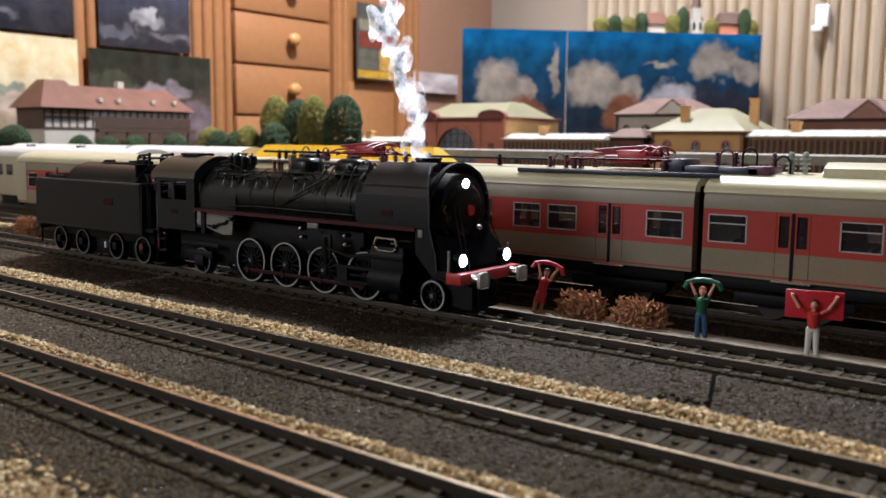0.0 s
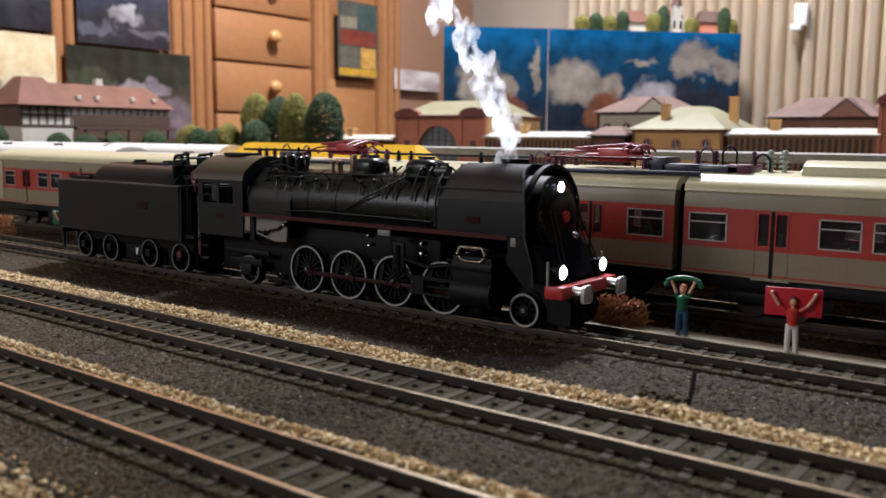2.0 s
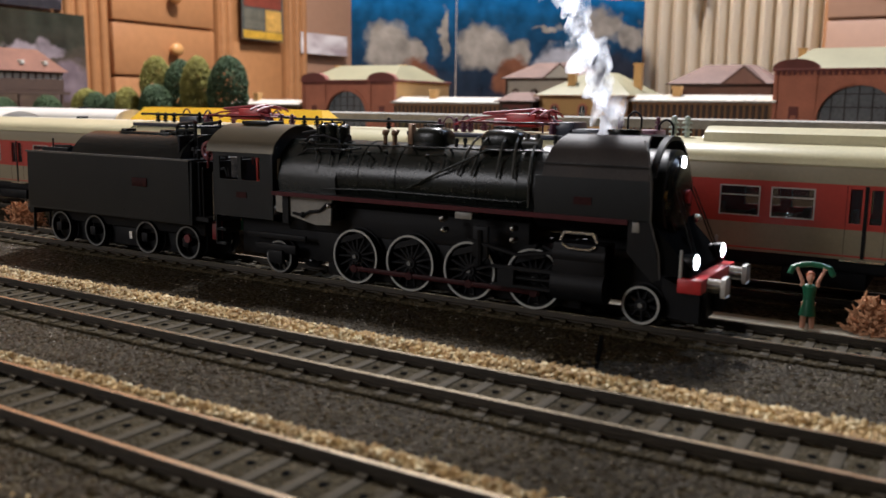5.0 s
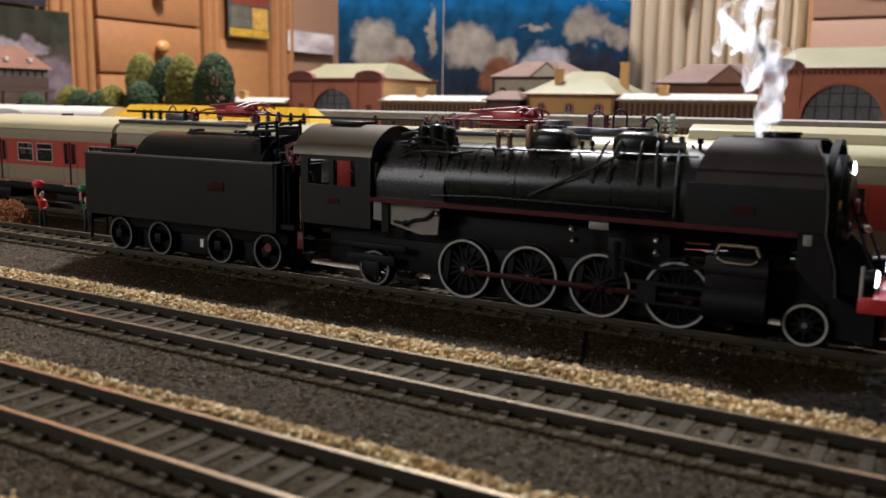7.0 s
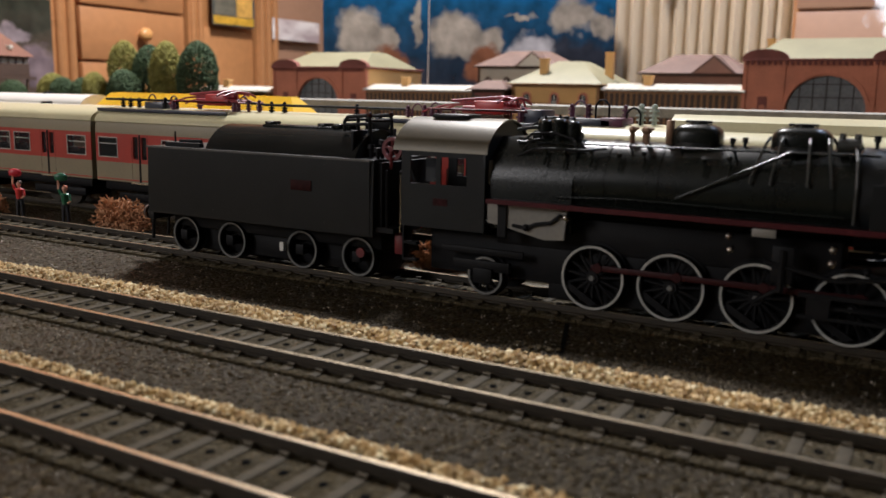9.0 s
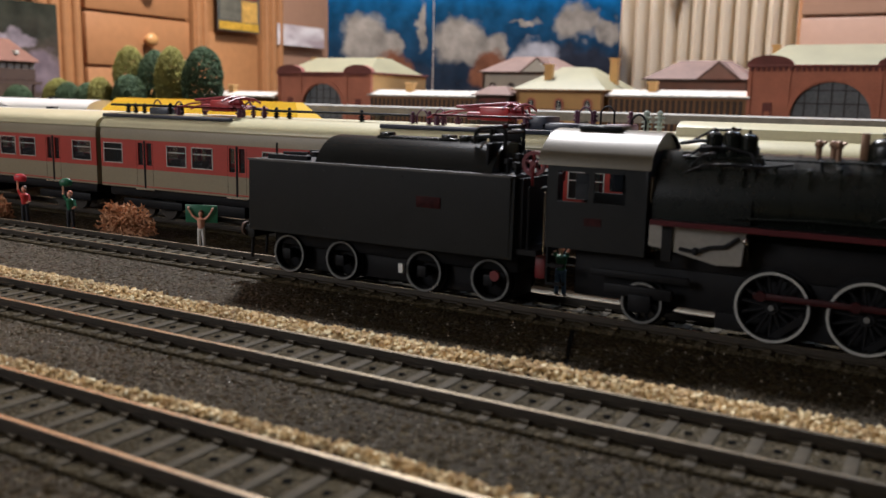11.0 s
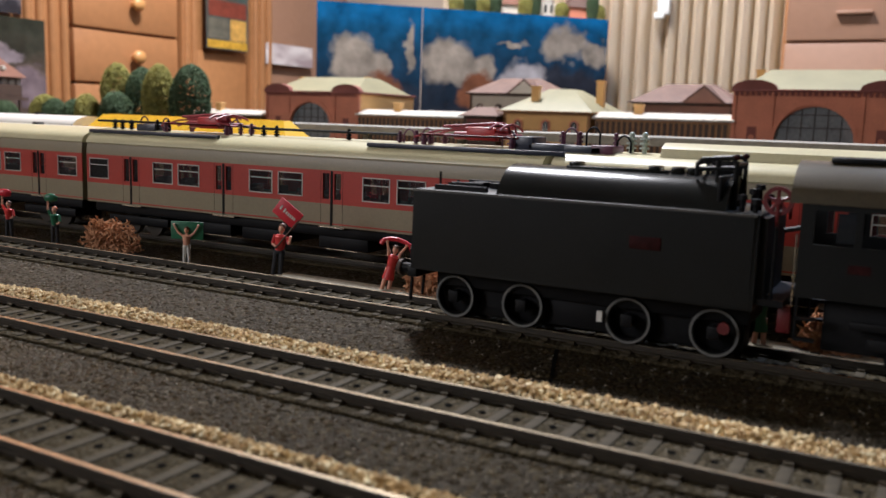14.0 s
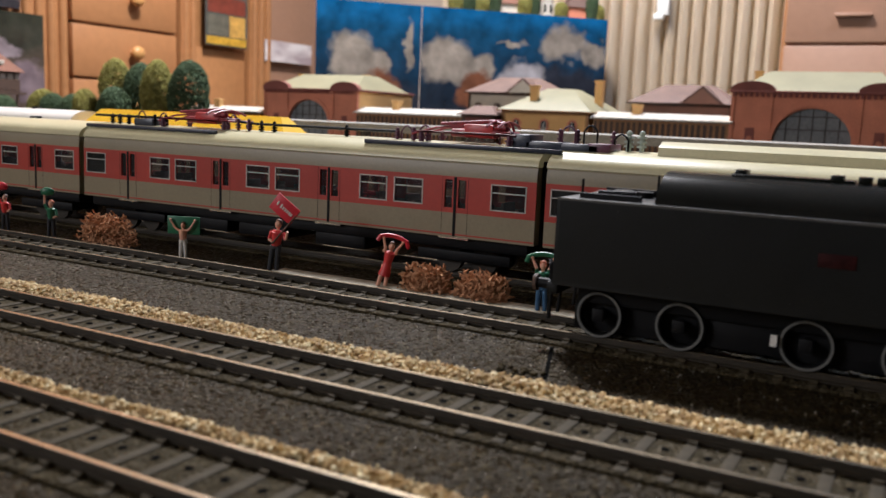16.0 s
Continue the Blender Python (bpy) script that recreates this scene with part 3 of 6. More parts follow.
    arch_p = arc(0, 33.6, 16.1, 20, 160, 18)
    shell(bm, arch_p, 96.5, 98.2, 1.4)
    part("front_shroud", bm, CHASSIS, loco)
    # headlamps
    for y, z, x, r in ((-1.0, 42.8, 101.0, 1.75), (-12.4, 18.7, 108.9, 2.05), (11.6, 18.7, 109.4, 2.05)):
        bm = B()
        cyl(bm, (x - 3.4, y, z), (x, y, z), r * 0.8, r * 1.08, 20)
        if z < 30:
            cyl(bm, (x - 1.2, y, 14.6), (x - 1.2, y, z), 0.6, seg=8)
        h = part("headlamp", bm, BLACK, loco, "lit headlamp")
        bm = B()
        ball(bm, (x, y, z), 0.7, r, r, 18)
        part("lens", bm, LAMP_GLOW, h, "glowing lamp glass")
    bm = B()
    cyl(bm, (101, 0, 33.9), (102.9, 0, 33.9), 1.75, seg=24)
    part("red_disc", bm, RED, loco, "round red plate on the smokebox door")
    bm = B()
    ring(bm, (0, 0, 0), 0.9, 1.5, -0.4, 0.4, 18)
    bmesh.ops.transform(bm, matrix=pose(0.0996, -0.0098, 0.0345, 0, 0, 90), verts=bm.verts)
    part("brass_ring", bm, BRASS, loco, "small brass ring")
    bm = B()
    ball(bm, (104.5, 1.5, 28.2), 1.6, 1.2, 1.2, 12)
    part("bell", bm, STEEL, loco)
    # buffer beam
    bm = B()
    bx(bm, 105.8, 111.8, -17.4, 16.4, 11.4, 15.0, 0.25)
    beam = part("buffer_beam", bm, RED, loco, "red buffer beam")
    for s in (-1, 1):
        bm = B()
        cyl(bm, (110.4, s * 11, 12.9), (115.8, s * 11, 12.9), 2.0, 1.7, 20)
        bf = part("buffer", bm, STEEL, beam, "bright buffer")
        bm = B()
        bx(bm, 115.6, 116.7, s * 11 - 2.7, s * 11 + 2.7, 10.3, 15.5, 1.1)
        part("buffer_plate", bm, FRAME_ALU, bf, "pale buffer head")
        bm = B()
        cyl(bm, (106.3, s * 16.6, 13.6), (106.3, s * 16.6, 22.0), 0.4, seg=8)
        part("marker_post", bm, RIM, beam, "white marker post")
    bm = B()
    bx(bm, 111, 113, -1, 1, 4.5, 12, 0.3)
    pipe(bm, [(112.6, 0, 11.4), (114, 0, 8), (112.8, 0, 4.6)], 0.5)
    for s in (-1, 1):
        bx(bm, 109.2, 110.4, s * 5 - 0.7, s * 5 + 0.7, 3.0, 11.5, 0.2)
    part("coupling", bm, CHASSIS, loco)
    bm = B()
    bx(bm, 88, 104, -6, 6, 3.4, 7.6, 0.6)
    prism(bm, [(99, 2.6), (109, 1.6), (109, 9), (99, 13)], -7.5, 7.5, "y")
    part("pony_truck", bm, CHASSIS, loco)
    # cab
    cab = part("cab", bx(B(), -55, -24, -16, 16, 19, 20), BLACK, loco, "black cab with open side windows")
    for s in (-1, 1):
        y0, y1 = sorted((s * 16.0, s * 16.7))
        bm = holed_wall(31.5, 18.4, 40.8, [(3.5, 13.4, 31, 38.8), (15.2, 25, 31, 38.8)], y0, y1)
        bmesh.ops.translate(bm, verts=bm.verts, vec=(-55 * K, 0, 0))
        part("cab_side", bm, BLACK, cab)
    bm = B()
    prism(bm, [(-16.4, 27), (16.4, 27), (16.8, 40.0)] + arc(0, 25.6, 23.4, 47, 133, 14) + [(-16.8, 40.0)], -24.2, -23.5)
    part("cab_front", bm, BLACK, cab)
    for s in (-1, 1):
        bm = B()
        bx(bm, -24.0, -22.9, s * 12.4 - 1.5, s * 12.4 + 1.5, 32.0, 38.5, 0.2)
        part("front_window", bm, FIRE_GREY, cab, "narrow front window frame")
        bm = B()
        bx(bm, -46, -41.5, s * 15.4, s * 15.8, 31.6, 38.4)
        part("window_pane", bm, GLASS_DARK, cab)
        bm = B()
        bx(bm, -42.5, -37, s * 16.6, s * 16.9, 25.0, 27.0)
        part("number_plate", bm, PLATE_RED, cab, "dark red number plate with worn figures")
        bm = B()
        pipe(bm, [(-55.6, s * 16.4, 16), (-55.6, s * 16.4, 33)], 0.3)
        part("grab_rail", bm, STEEL, cab)
        bm = B()
        bx(bm, -54, -49, s * 14, s * 16.5, 8, 8.7)
        bx(bm, -54, -49, s * 14, s * 16.5, 13, 13.7)
        bx(bm, -54.6, -54, s * 14, s * 16.5, 8, 19)
        part("step", bm, CHASSIS, cab)
    roof = [(y, z) for y, z in arc(0, 25.6, 24.0, 46, 134, 20)]
    bm = B()
    shell(bm, [(17.4, 40.2)] + roof + [(-17.4, 40.2)], -58, -22.6, 0.7)
    part("cab_roof", bm, ROOF_BLACK, cab, "curved dark olive cab roof")
    bm = B()
    bx(bm, -50, -36, -5, 5, 49.4, 50.6, 0.3)
    part("roof_hatch", bm, BLACK, cab)
    bm = B()
    bx(bm, -30, -26, -7, 7, 21, 40)
    cyl(bm, (-31, 0, 30), (-30, 0, 30), 4)
    part("backhead", bm, CHASSIS, cab)
    bm = B()
    for y, z in ((-6, 33), (-2, 35), (3, 32), (6, 36)):
        cyl(bm, (-31.5, y, z), (-30.5, y, z), 1.0, seg=12)
    part("gauge", bm, RED_DARK, cab, "red hand wheels on the backhead")
    cab.location.x = -10.6 * K
    cab.scale = (0.86, 0.84, 1.0)
    return loco


def tender():
    t = thing("tender", "flat black model tender with a rounded top and white wheel rims", "tender", pose(run(0) * K, T1 * K, 0))
    MOVERS.append(t)
    bm = B()
    prism(bm, [(-16.4, 14.0), (16.4, 14.0), (16.5, 15), (16.5, 36.4), (15.8, 36.8), (-15.8, 36.8), (-16.5, 36.4), (-16.5, 15)], -160.6, -66.5)
    bmesh.ops.bevel(bm, geom=[e for e in bm.edges if abs(e.verts[0].co.y - e.verts[1].co.y) < 1e-6 and abs(e.verts[0].co.x - e.verts[1].co.x) < 1e-6], offset=1.0 * K, segments=3, affect="EDGES")
    body = part("tank", bm, BLACK, t, "flat black tender tank")
    for s in (-1, 1):
        bm = B()
        bx(bm, -160.4, -67, s * 16.4, s * 16.85, 36.3, 36.95)
        part("top_bead", bm, EDGE_DARK, body, "worn bright top edge")
        bm = B()
        bx(bm, -97, -89, s * 16.45, s * 16.8, 26.2, 29.4, 0.1)
        part("number_plate", bm, PLATE_RED, body, "dark red number plate with worn figures")
        bm = B()
        for x in (-144, -130, -116, -102, -84, -72):
            for z in (17, 34.6):
                ball(bm, (x, s * 16.5, z), 0.22, seg=6)
        part("rivets", bm, BLACK, body)
    bm = B()
    prof = [(14.2, 36.4)] + [(14.4 * math.cos(radians(a)), 31.5 + 13.4 * math.sin(radians(a))) for a in range(24, 157, 6)] + [(-14.2, 36.4)]
    prism(bm, prof, -136, -75)
    part("rounded_cover", bm, COVER, t, "rounded black bunker cover")
    bm = B()
    bx(bm, -120, -92, -3, 3, 44.4, 45.3, 0.2)
    for x in (-118, -96, -90, -86):
        bx(bm, x - 1.5, x + 1.5, -2.5, 2.5, 44.7, 46.3, 0.3)
    part("cover_hatch", bm, BLACK_GLOSS, t)
    bm = B()
    for x, y in ((-150, -4), (-144, 5), (-150, 6)):
        cyl(bm, (x, y, 36.6), (x, y, 38.4), 2.6, seg=18)
    bx(bm, -156, -140, -12, -10, 36.7, 38.2)
    bx(bm, -156, -138, 9, 11, 36.7, 38.6)
    pipe(bm, [(-152, -9, 38.6), (-142, -9, 38.9)], 0.5)
    part("filler_lid", bm, CHASSIS, t)
    bm = B()
    pipe(bm, [(-157.5, -6, 36.8), (-157.5, -6, 41.5)], 0.35)
    pipe(bm, [(-140.5, 6, 36.8), (-140.5, 6, 43)], 0.35)
    part("vent_pipe", bm, BLACK, t)
    # guard frame and hand wheel at the cab end
    for y in (-6, 6):
        for pts in ([(-84, y, 44.4), (-84, y, 47.6), (-82.8, y, 48.8), (-75.6, y, 49.4), (-74.6, y, 48.6), (-74.4, y, 36.5)], [(-79, y, 36.5), (-79, y, 48.6)], [(-83.6, y, 46.4), (-75, y, 46.9)]):
            part("guard_bar", pipe(B(), pts, 0.6, 8), BLACK, t)
        part("guard_ball", ball(B(), (-74.6, y, 49.6), 0.8, seg=8), PLATE_RED, t, "small red knob")
    part("guard_plate", bx(B(), -83.2, -75.2, 5.4, 5.9, 44.6, 48.2, 0.2), CHASSIS, t)
    for x in (-84, -74.6):
        part("guard_bar", pipe(B(), [(x, -6, 47.8), (x, 6, 47.8)], 0.5, 8), BLACK, t)
    for x, y, z in ((-72, -9, 40.2), (-70, -6, 41.5), (-68.6, -10.5, 39.4), (-69, -3, 42.5), (-71, 4, 41), (-67.6, 2, 40)):
        bm = B()
        cyl(bm, (x, y, 36.5), (x, y, z), 0.6, seg=8)
        cyl(bm, (x, y, z - 0.6), (x, y, z + 0.7), 1.3, 1.1, 12)
        part("valve", bm, CHASSIS, t)
    for s in (-1, 1):
        part("valve_lever", pipe(B(), [(-63.5, s * 11, 34), (-63.5, s * 11, 39.5)], 0.45), RED_DARK, t, "dark red lever")
    part("rear_bulkhead", bx(B(), -77.5, -76.5, -12, 12, 36.5, 45, 0.3), CHASSIS, t)
    bm = B()
    bx(bm, -66.5, -64.8, -14, 14, 16, 36)
    bx(bm, -66.5, -60, -15, 15, 15.5, 17)
    pipe(bm, [(-63, -14, 17), (-63, -14, 34)], 0.4)
    pipe(bm, [(-62, -8, 33), (-58, -8, 34), (-57, -8, 31)], 0.6)
    part("front_bulkhead", bm, CHASSIS, t)
    bm = B()
    ring(bm, (-63.6, 0, 40.0), 2.5, 3.5, -10.6, -9.6, 28)
    cyl(bm, (-63.6, -11.2, 40.0), (-63.6, -8.4, 40.0), 0.9, seg=12)
    for a in range(5):
        q = radians(a * 72 + 20)
        cyl(bm, (-63.6, -10.1, 40.0), (-63.6 + 2.7 * math.cos(q), -10.1, 40.0 + 2.7 * math.sin(q)), 0.45, seg=6)
    part("brake_wheel", bm, RED_DARK, t, "dark red brake hand wheel")
    bm = B()
    bx(bm, -61.5, -58.5, -12, -9.5, 9, 15.5, 0.3)
    part("red_box", bm, RED_DARK, t, "small red box between cab and tender")
    bm = B()
    bx(bm, -156, -68, -9, 9, 9, 14.2, 0.4)
    bx(bm, -124, -104, -7, 7, 1.5, 9.2, 0.4)
    for c in (-139.7, -88.1):
        bx(bm, c - 18, c + 18, -6, 6, 0.9, 9, 0.4)
    part("frame", bm, CHASSIS, t)
    for s in (-1, 1):
        for c in (-139.7, -88.1):
            bm = B()
            prism(bm, [(c - 15, 7.6), (c - 9, 10.6), (c + 9, 10.6), (c + 15, 7.6), (c + 15, 5.6), (c + 6, 6.6), (c + 4, 3.6), (c - 4, 3.6), (c - 6, 6.6), (c - 15, 5.6)], s * 5.2, s * 6.2, "y")
            part("bogie_frame", bm, CHASSIS, t)
        for x in (-149.4, -128.2, -98.2, -76.1):
            wheel(t, x, s * 8.7, 6.2, 0, "tender_wheel")
            bm = B()
            bx(bm, x - 1.6, x + 1.6, s * 10.3, s * 11.2, 4.6, 8, 0.3)
            part("axle_box", bm, CHASSIS, t)
    bm = B()
    cyl(bm, (-73.4, -12.8, 8.2), (-73.4, -11.8, 8.2), 1.5, seg=16)
    part("red_cap", bm, RED_DARK, t, "small red cap by the front axle")
    bm = B()
    bx(bm, -106.1, -104.6, -11.5, -10.5, 5.2, 8.0)
    part("pale_tag", bm, WHITE, t, "small pale tag by the axle")
    bm = B()
    bx(bm, -162.6, -159.6, -15, 15, 11.2, 14.4, 0.3)
    bb = part("buffer_beam", bm, BLACK, t)
    for s in (-1, 1):
        bm = B()
        cyl(bm, (-162, s * 10, 12.8), (-167, s * 10, 12.8), 1.5, seg=16)
        bf = part("buffer", bm, CHASSIS, bb)
        bm = B()
        cyl(bm, (-167, s * 10, 12.8), (-168, s * 10, 12.8), 2.3, seg=20)
        part("buffer_plate", bm, TIMBER, bf, "brown buffer head")
        bm = B()
        pipe(bm, [(-162, s * 13, 11), (-162.4, s * 13, 4)], 0.6)
        pipe(bm, [(-162, s * 6, 11), (-162.6, s * 6, 4.5)], 0.5)
        pipe(bm, [(-162, s * 13, 14), (-162.6, s * 13, 18.5), (-163.4, s * 11, 19.5), (-163.4, s * 9, 16), (-163, s * 9, 12)], 0.5)
        part("hose", bm, CHASSIS, bb)
    return t


ROOF_BLACK = mat("olive_black_roof", (0.060, 0.049, 0.027), 0.38, 0.25, 0.25, 70, 0.05, 1500, spec=0.35)
locomotive()
tender()


# ---- the red electric train on the next track ----
def pane_material():
    m = mat("tinted_pane", (0.05, 0.055, 0.06), 0.06, 0, 0.1, 60, 0.0, alpha=0.22)
    return m


PANE = pane_material()
SEAT = mat("seat_brown", (0.16, 0.10, 0.07), 0.6, 0, 0.2, 100, 0.1)
DOORS = (29.1, 84.4, 140.2, 195.8)
WINDOWS = ((1.9, 14.6), (43.0, 55.0), (58.2, 70.6), (98.4, 110.6), (113.6, 126.0), (154.6, 166.9), (170.0, 182.4), (210.0, 223.4))


def coach(x0, length, label, roof_kind, cab=False):
    c = thing("railcar", label, "railcar", pose(x0 * K, 297.9 * K, 0), "cars of the red electric train")
    if cab:
        for s in (-1, 1):
            part("cab_panel", bx(B(), -0.4, 13.0, *sorted((s * 16.8, s * 17.3)), 15.4, 40.4, 0.15), COACH_CREAM, c, "plain cream panel behind the cab")
    shift = length - 227.0
    wins = [(a + shift, b + shift) for a, b in WINDOWS]
    doors = [d + shift for d in DOORS]
    L = length
    for s in (-1, 1):
        lo, hi = sorted((s * 16.0, s * 17.0))
        bm = B()
        bx(bm, 0, L, lo, hi, 13.8, 22.6)
        part("lower_side", bm, COACH_GREY, c, "grey lower side")
        bm = B()
        bx(bm, 0, L, *sorted((s * 17.0, s * 17.12)), 14.6, 15.1)
        part("red_line", bm, COACH_RED, c)
        # red band, left open at the windows and door lights
        holes = sorted([(a, b, 24.7, 33.8) for a, b in wins] + [(d + k - 1.6, d + k + 1.6, 24.4, 34.4) for d in doors for k in (-2.75, 2.75)])
        bm = holed_wall(L, 22.6, 35.6, holes, lo, hi)
        part("red_side", bm, COACH_RED, c, "red window band")
        bm = B()
        prism(bm, [(s * 16.0, 35.6), (s * 17.0, 35.6), (s * 16.9, 38.4), (s * 16.4, 40.6), (s * 15.4, 40.6)], 0, L)
        part("upper_side", bm, COACH_GREY, c, "grey band under the roof")
        for a, b in wins:
            bm = B()
            for q in ((a - 0.1, a + 0.35, 24.6, 33.9), (b - 0.35, b + 0.1, 24.6, 33.9), (a, b, 24.6, 25.0), (a, b, 33.5, 33.9), (a, b, 30.7, 31.1)):
                bx(bm, q[0], q[1], *sorted((s * 16.7, s * 17.15)), q[2], q[3])
            w = part("window", bm, FRAME_ALU, c, "aluminium window frame")
            bm = B()
            bx(bm, a, b, *sorted((s * 16.3, s * 16.5)), 24.7, 33.8)
            part("pane", bm, PANE, w)
        for d in doors:
            bm = B()
            bx(bm, d - 0.5, d + 0.5, *sorted((s * 17.0, s * 17.25)), 14.2, 35.4)
            for k in (-5.2, 5.2):
                bx(bm, d + k - 0.06, d + k + 0.06, *sorted((s * 17.0, s * 17.05)), 14.2, 35.4)
            dr = part("door", bm, CHASSIS, c, "double sliding door with a black seal")
            for k in (-2.75, 2.75):
                bm = B()
                bx(bm, d + k - 1.6, d + k + 1.6, *sorted((s * 16.3, s * 16.5)), 24.4, 34.4)
                part("pane", bm, PANE, dr)
            bm = B()
            bx(bm, d - 6, d + 6, *sorted((s * 16.9, s * 17.2)), 13.2, 13.8)
            part("step", bm, STEEL, dr)
    prof = [(16.5, 40.6), (16.9, 41.0), (16.6, 42.2), (15.2, 43.9), (12.0, 45.6), (6, 46.9), (0, 47.4), (-6, 46.9), (-12, 45.6), (-15.2, 43.9), (-16.6, 42.2), (-16.9, 41.0), (-16.5, 40.6)]
    bm = B()
    prism(bm, prof, -0.2, L + 0.2)
    part("roof", bm, COACH_ROOF, c, "cream rounded roof")
    bm = B()
    for s in (-1, 1):
        bx(bm, 0, L, *sorted((s * 16.3, s * 16.5)), 40.2, 40.9)
    part("gutter", bm, COACH_GREY, c)
    part("floor_panel", bx(B(), 1, L - 1, -15.5, 15.5, 13.9, 15), SEAT, c)
    me = mesh_of("seat", bx(B(), 0, 1.5, 4, 14, 15, 25.5, 0.3), SEAT)
    for x in range(8, int(L) - 4, 14):
        for y in (0, -18):
            q = new("seat", me)
            q.parent, q.location = c, (x * K, y * K, 0)
    for x in (0, L - 1):
        bm = B()
        prism(bm, [(-16, 13.8), (16, 13.8), (16.6, 36), (15.5, 42), (8, 46), (-8, 46), (-15.5, 42), (-16.6, 36)], x, x + 1)
        part("end_wall", bm, COACH_GREY if not (cab and x == 0) else COACH_CREAM, c)
    part("underframe", bx(B(), 3, L - 3, -15, 15, 9.5, 13.8, 0.6), CHASSIS, c)
    for a in (62, 92, 132):
        part("underfloor_box", bx(B(), a, a + 24, -14.5, 14.5, 4.5, 9.6, 0.8), CHASSIS, c)
    for a in (22, L - 36):
        bm = B()
        bx(bm, a - 12, a + 26, -13.5, -12, 4.6, 8.4, 0.6)
        bx(bm, a - 12, a + 26, 12, 13.5, 4.6, 8.4, 0.6)
        bx(bm, a - 4, a + 18, -10, 10, 4, 8)
        bg = part("bogie", bm, CHASSIS, c)
        for w in (0, 14):
            bm = B()
            for s in (-1, 1):
                cyl(bm, (a + w, s * 10, 5.2), (a + w, s * 7.4, 5.2), 5.2, seg=24)
            part("wheelset", bm, RAIL_SIDE, bg)
    bm = B()
    bx(bm, L, L + 3, -12.5, 12.5, 14, 42)
    for k in (0.6, 1.8):
        bx(bm, L + k, L + k + 0.5, -13.1, 13.1, 13.6, 42.6)
    part("gangway", bm, CHASSIS, c, "dark folded gangway")
    return c


def pantograph(x, y, z, flip=1):
    """A folded red pantograph on its insulators, placed on a roof."""
    p = thing("pantograph", "folded dark red pantograph on a railcar roof", "pantograph", pose(x * K, y * K, z * K), "pantographs")
    bm = B()
    for a in (-20, 20):
        for s in (-1, 1):
            pipe(bm, [(-20, s * 8, 1.8), (20, s * 8, 1.8)], 0.45)
    pipe(bm, [(-20, -8, 1.8), (-20, 8, 1.8)], 0.45)
    pipe(bm, [(20, -8, 1.8), (20, 8, 1.8)], 0.45)
    part("base_frame", bm, PANTO_RED, p)
    for a in (-18, 18):
        for s in (-1, 1):
            bm = B()
            cyl(bm, (a, s * 8, -2), (a, s * 8, 1.6), 1.1, 0.8, 12)
            cyl(bm, (a, s * 8, -0.6), (a, s * 8, 0.1), 1.6, seg=12)
            part("insulator", bm, PURPLE, p)
    for s in (-1, 1):
        part("lower_arm", pipe(B(), [(flip * 16, s * 4.5, 2.4), (flip * -12, s * 3.6, 5.0)], 0.5), PANTO_RED, p)
        part("upper_arm", pipe(B(), [(flip * -12, s * 3.6, 5.0), (flip * 8, s * 2.6, 6.6), (flip * 14, s * 2.6, 5.6), (flip * 15, s * 2.6, 3.0)], 0.5), PANTO_RED, p)
        part("guide_rod", pipe(B(), [(flip * -24, s * 5, 0.6), (flip * -14, s * 4, 3.4), (flip * 2, s * 4, 4.4)], 0.4), PANTO_RED, p)
    for q, z, w in ((-12, 5.0, 3.6), (8, 6.6, 2.6), (16, 2.4, 4.5)):
        part("cross_tube", pipe(B(), [(flip * q, -w, z), (flip * q, w, z)], 0.6), PANTO_RED, p)
    for q, z, r, ln in ((-4, 1.8, 1.5, 7), (8, 2.2, 1.9, 6), (12, 4.2, 1.2, 5)):
        part("spring_drum", cyl(B(), (flip * q - ln / 2, -3, z), (flip * q + ln / 2, -3, z), r, seg=14), PANTO_RED, p)
    bm = B()
    bx(bm, flip * 4 - 6, flip * 4 + 6, -5, 4, 0.2, 5.2, 0.8)
    cyl(bm, (flip * 4 - 9, 0, 2.5), (flip * 4 + 9, 0, 2.5), 1.6, seg=14)
    part("drive_box", bm, RED, p, "red drive box")
    bm = B()
    pts = [(flip * 14, y, 6.4 - abs(y) ** 2 / 45) for y in (-10, -8, -6, 0, 6, 8, 10)]
    pipe(bm, pts, 0.5)
    pts = [(flip * 10, y, 6.8 - abs(y) ** 2 / 45) for y in (-10, -8, -6, 0, 6, 8, 10)]
    pipe(bm, pts, 0.5)
    part("contact_bow", bm, PANTO_RED, p)
    return p


def insulator(x, y, z, h, material, name="insulator", tall=1.0):
    bm = B()
    tall *= 0.78
    cyl(bm, (0, 0, -1), (0, 0, h), 0.9 * tall, 0.7 * tall, 12)
    for k in range(3):
        zz = h * (0.3 + 0.25 * k)
        cyl(bm, (0, 0, zz - 0.35), (0, 0, zz + 0.35), 1.7 * tall, 1.4 * tall, 14)
    ball(bm, (0, 0, h), 1.0 * tall, seg=10)
    return solid("roof_insulator", bm, material, "small ribbed roof insulator on a railcar", "insulator", pose(x * K, y * K, z * K), "roof insulators")


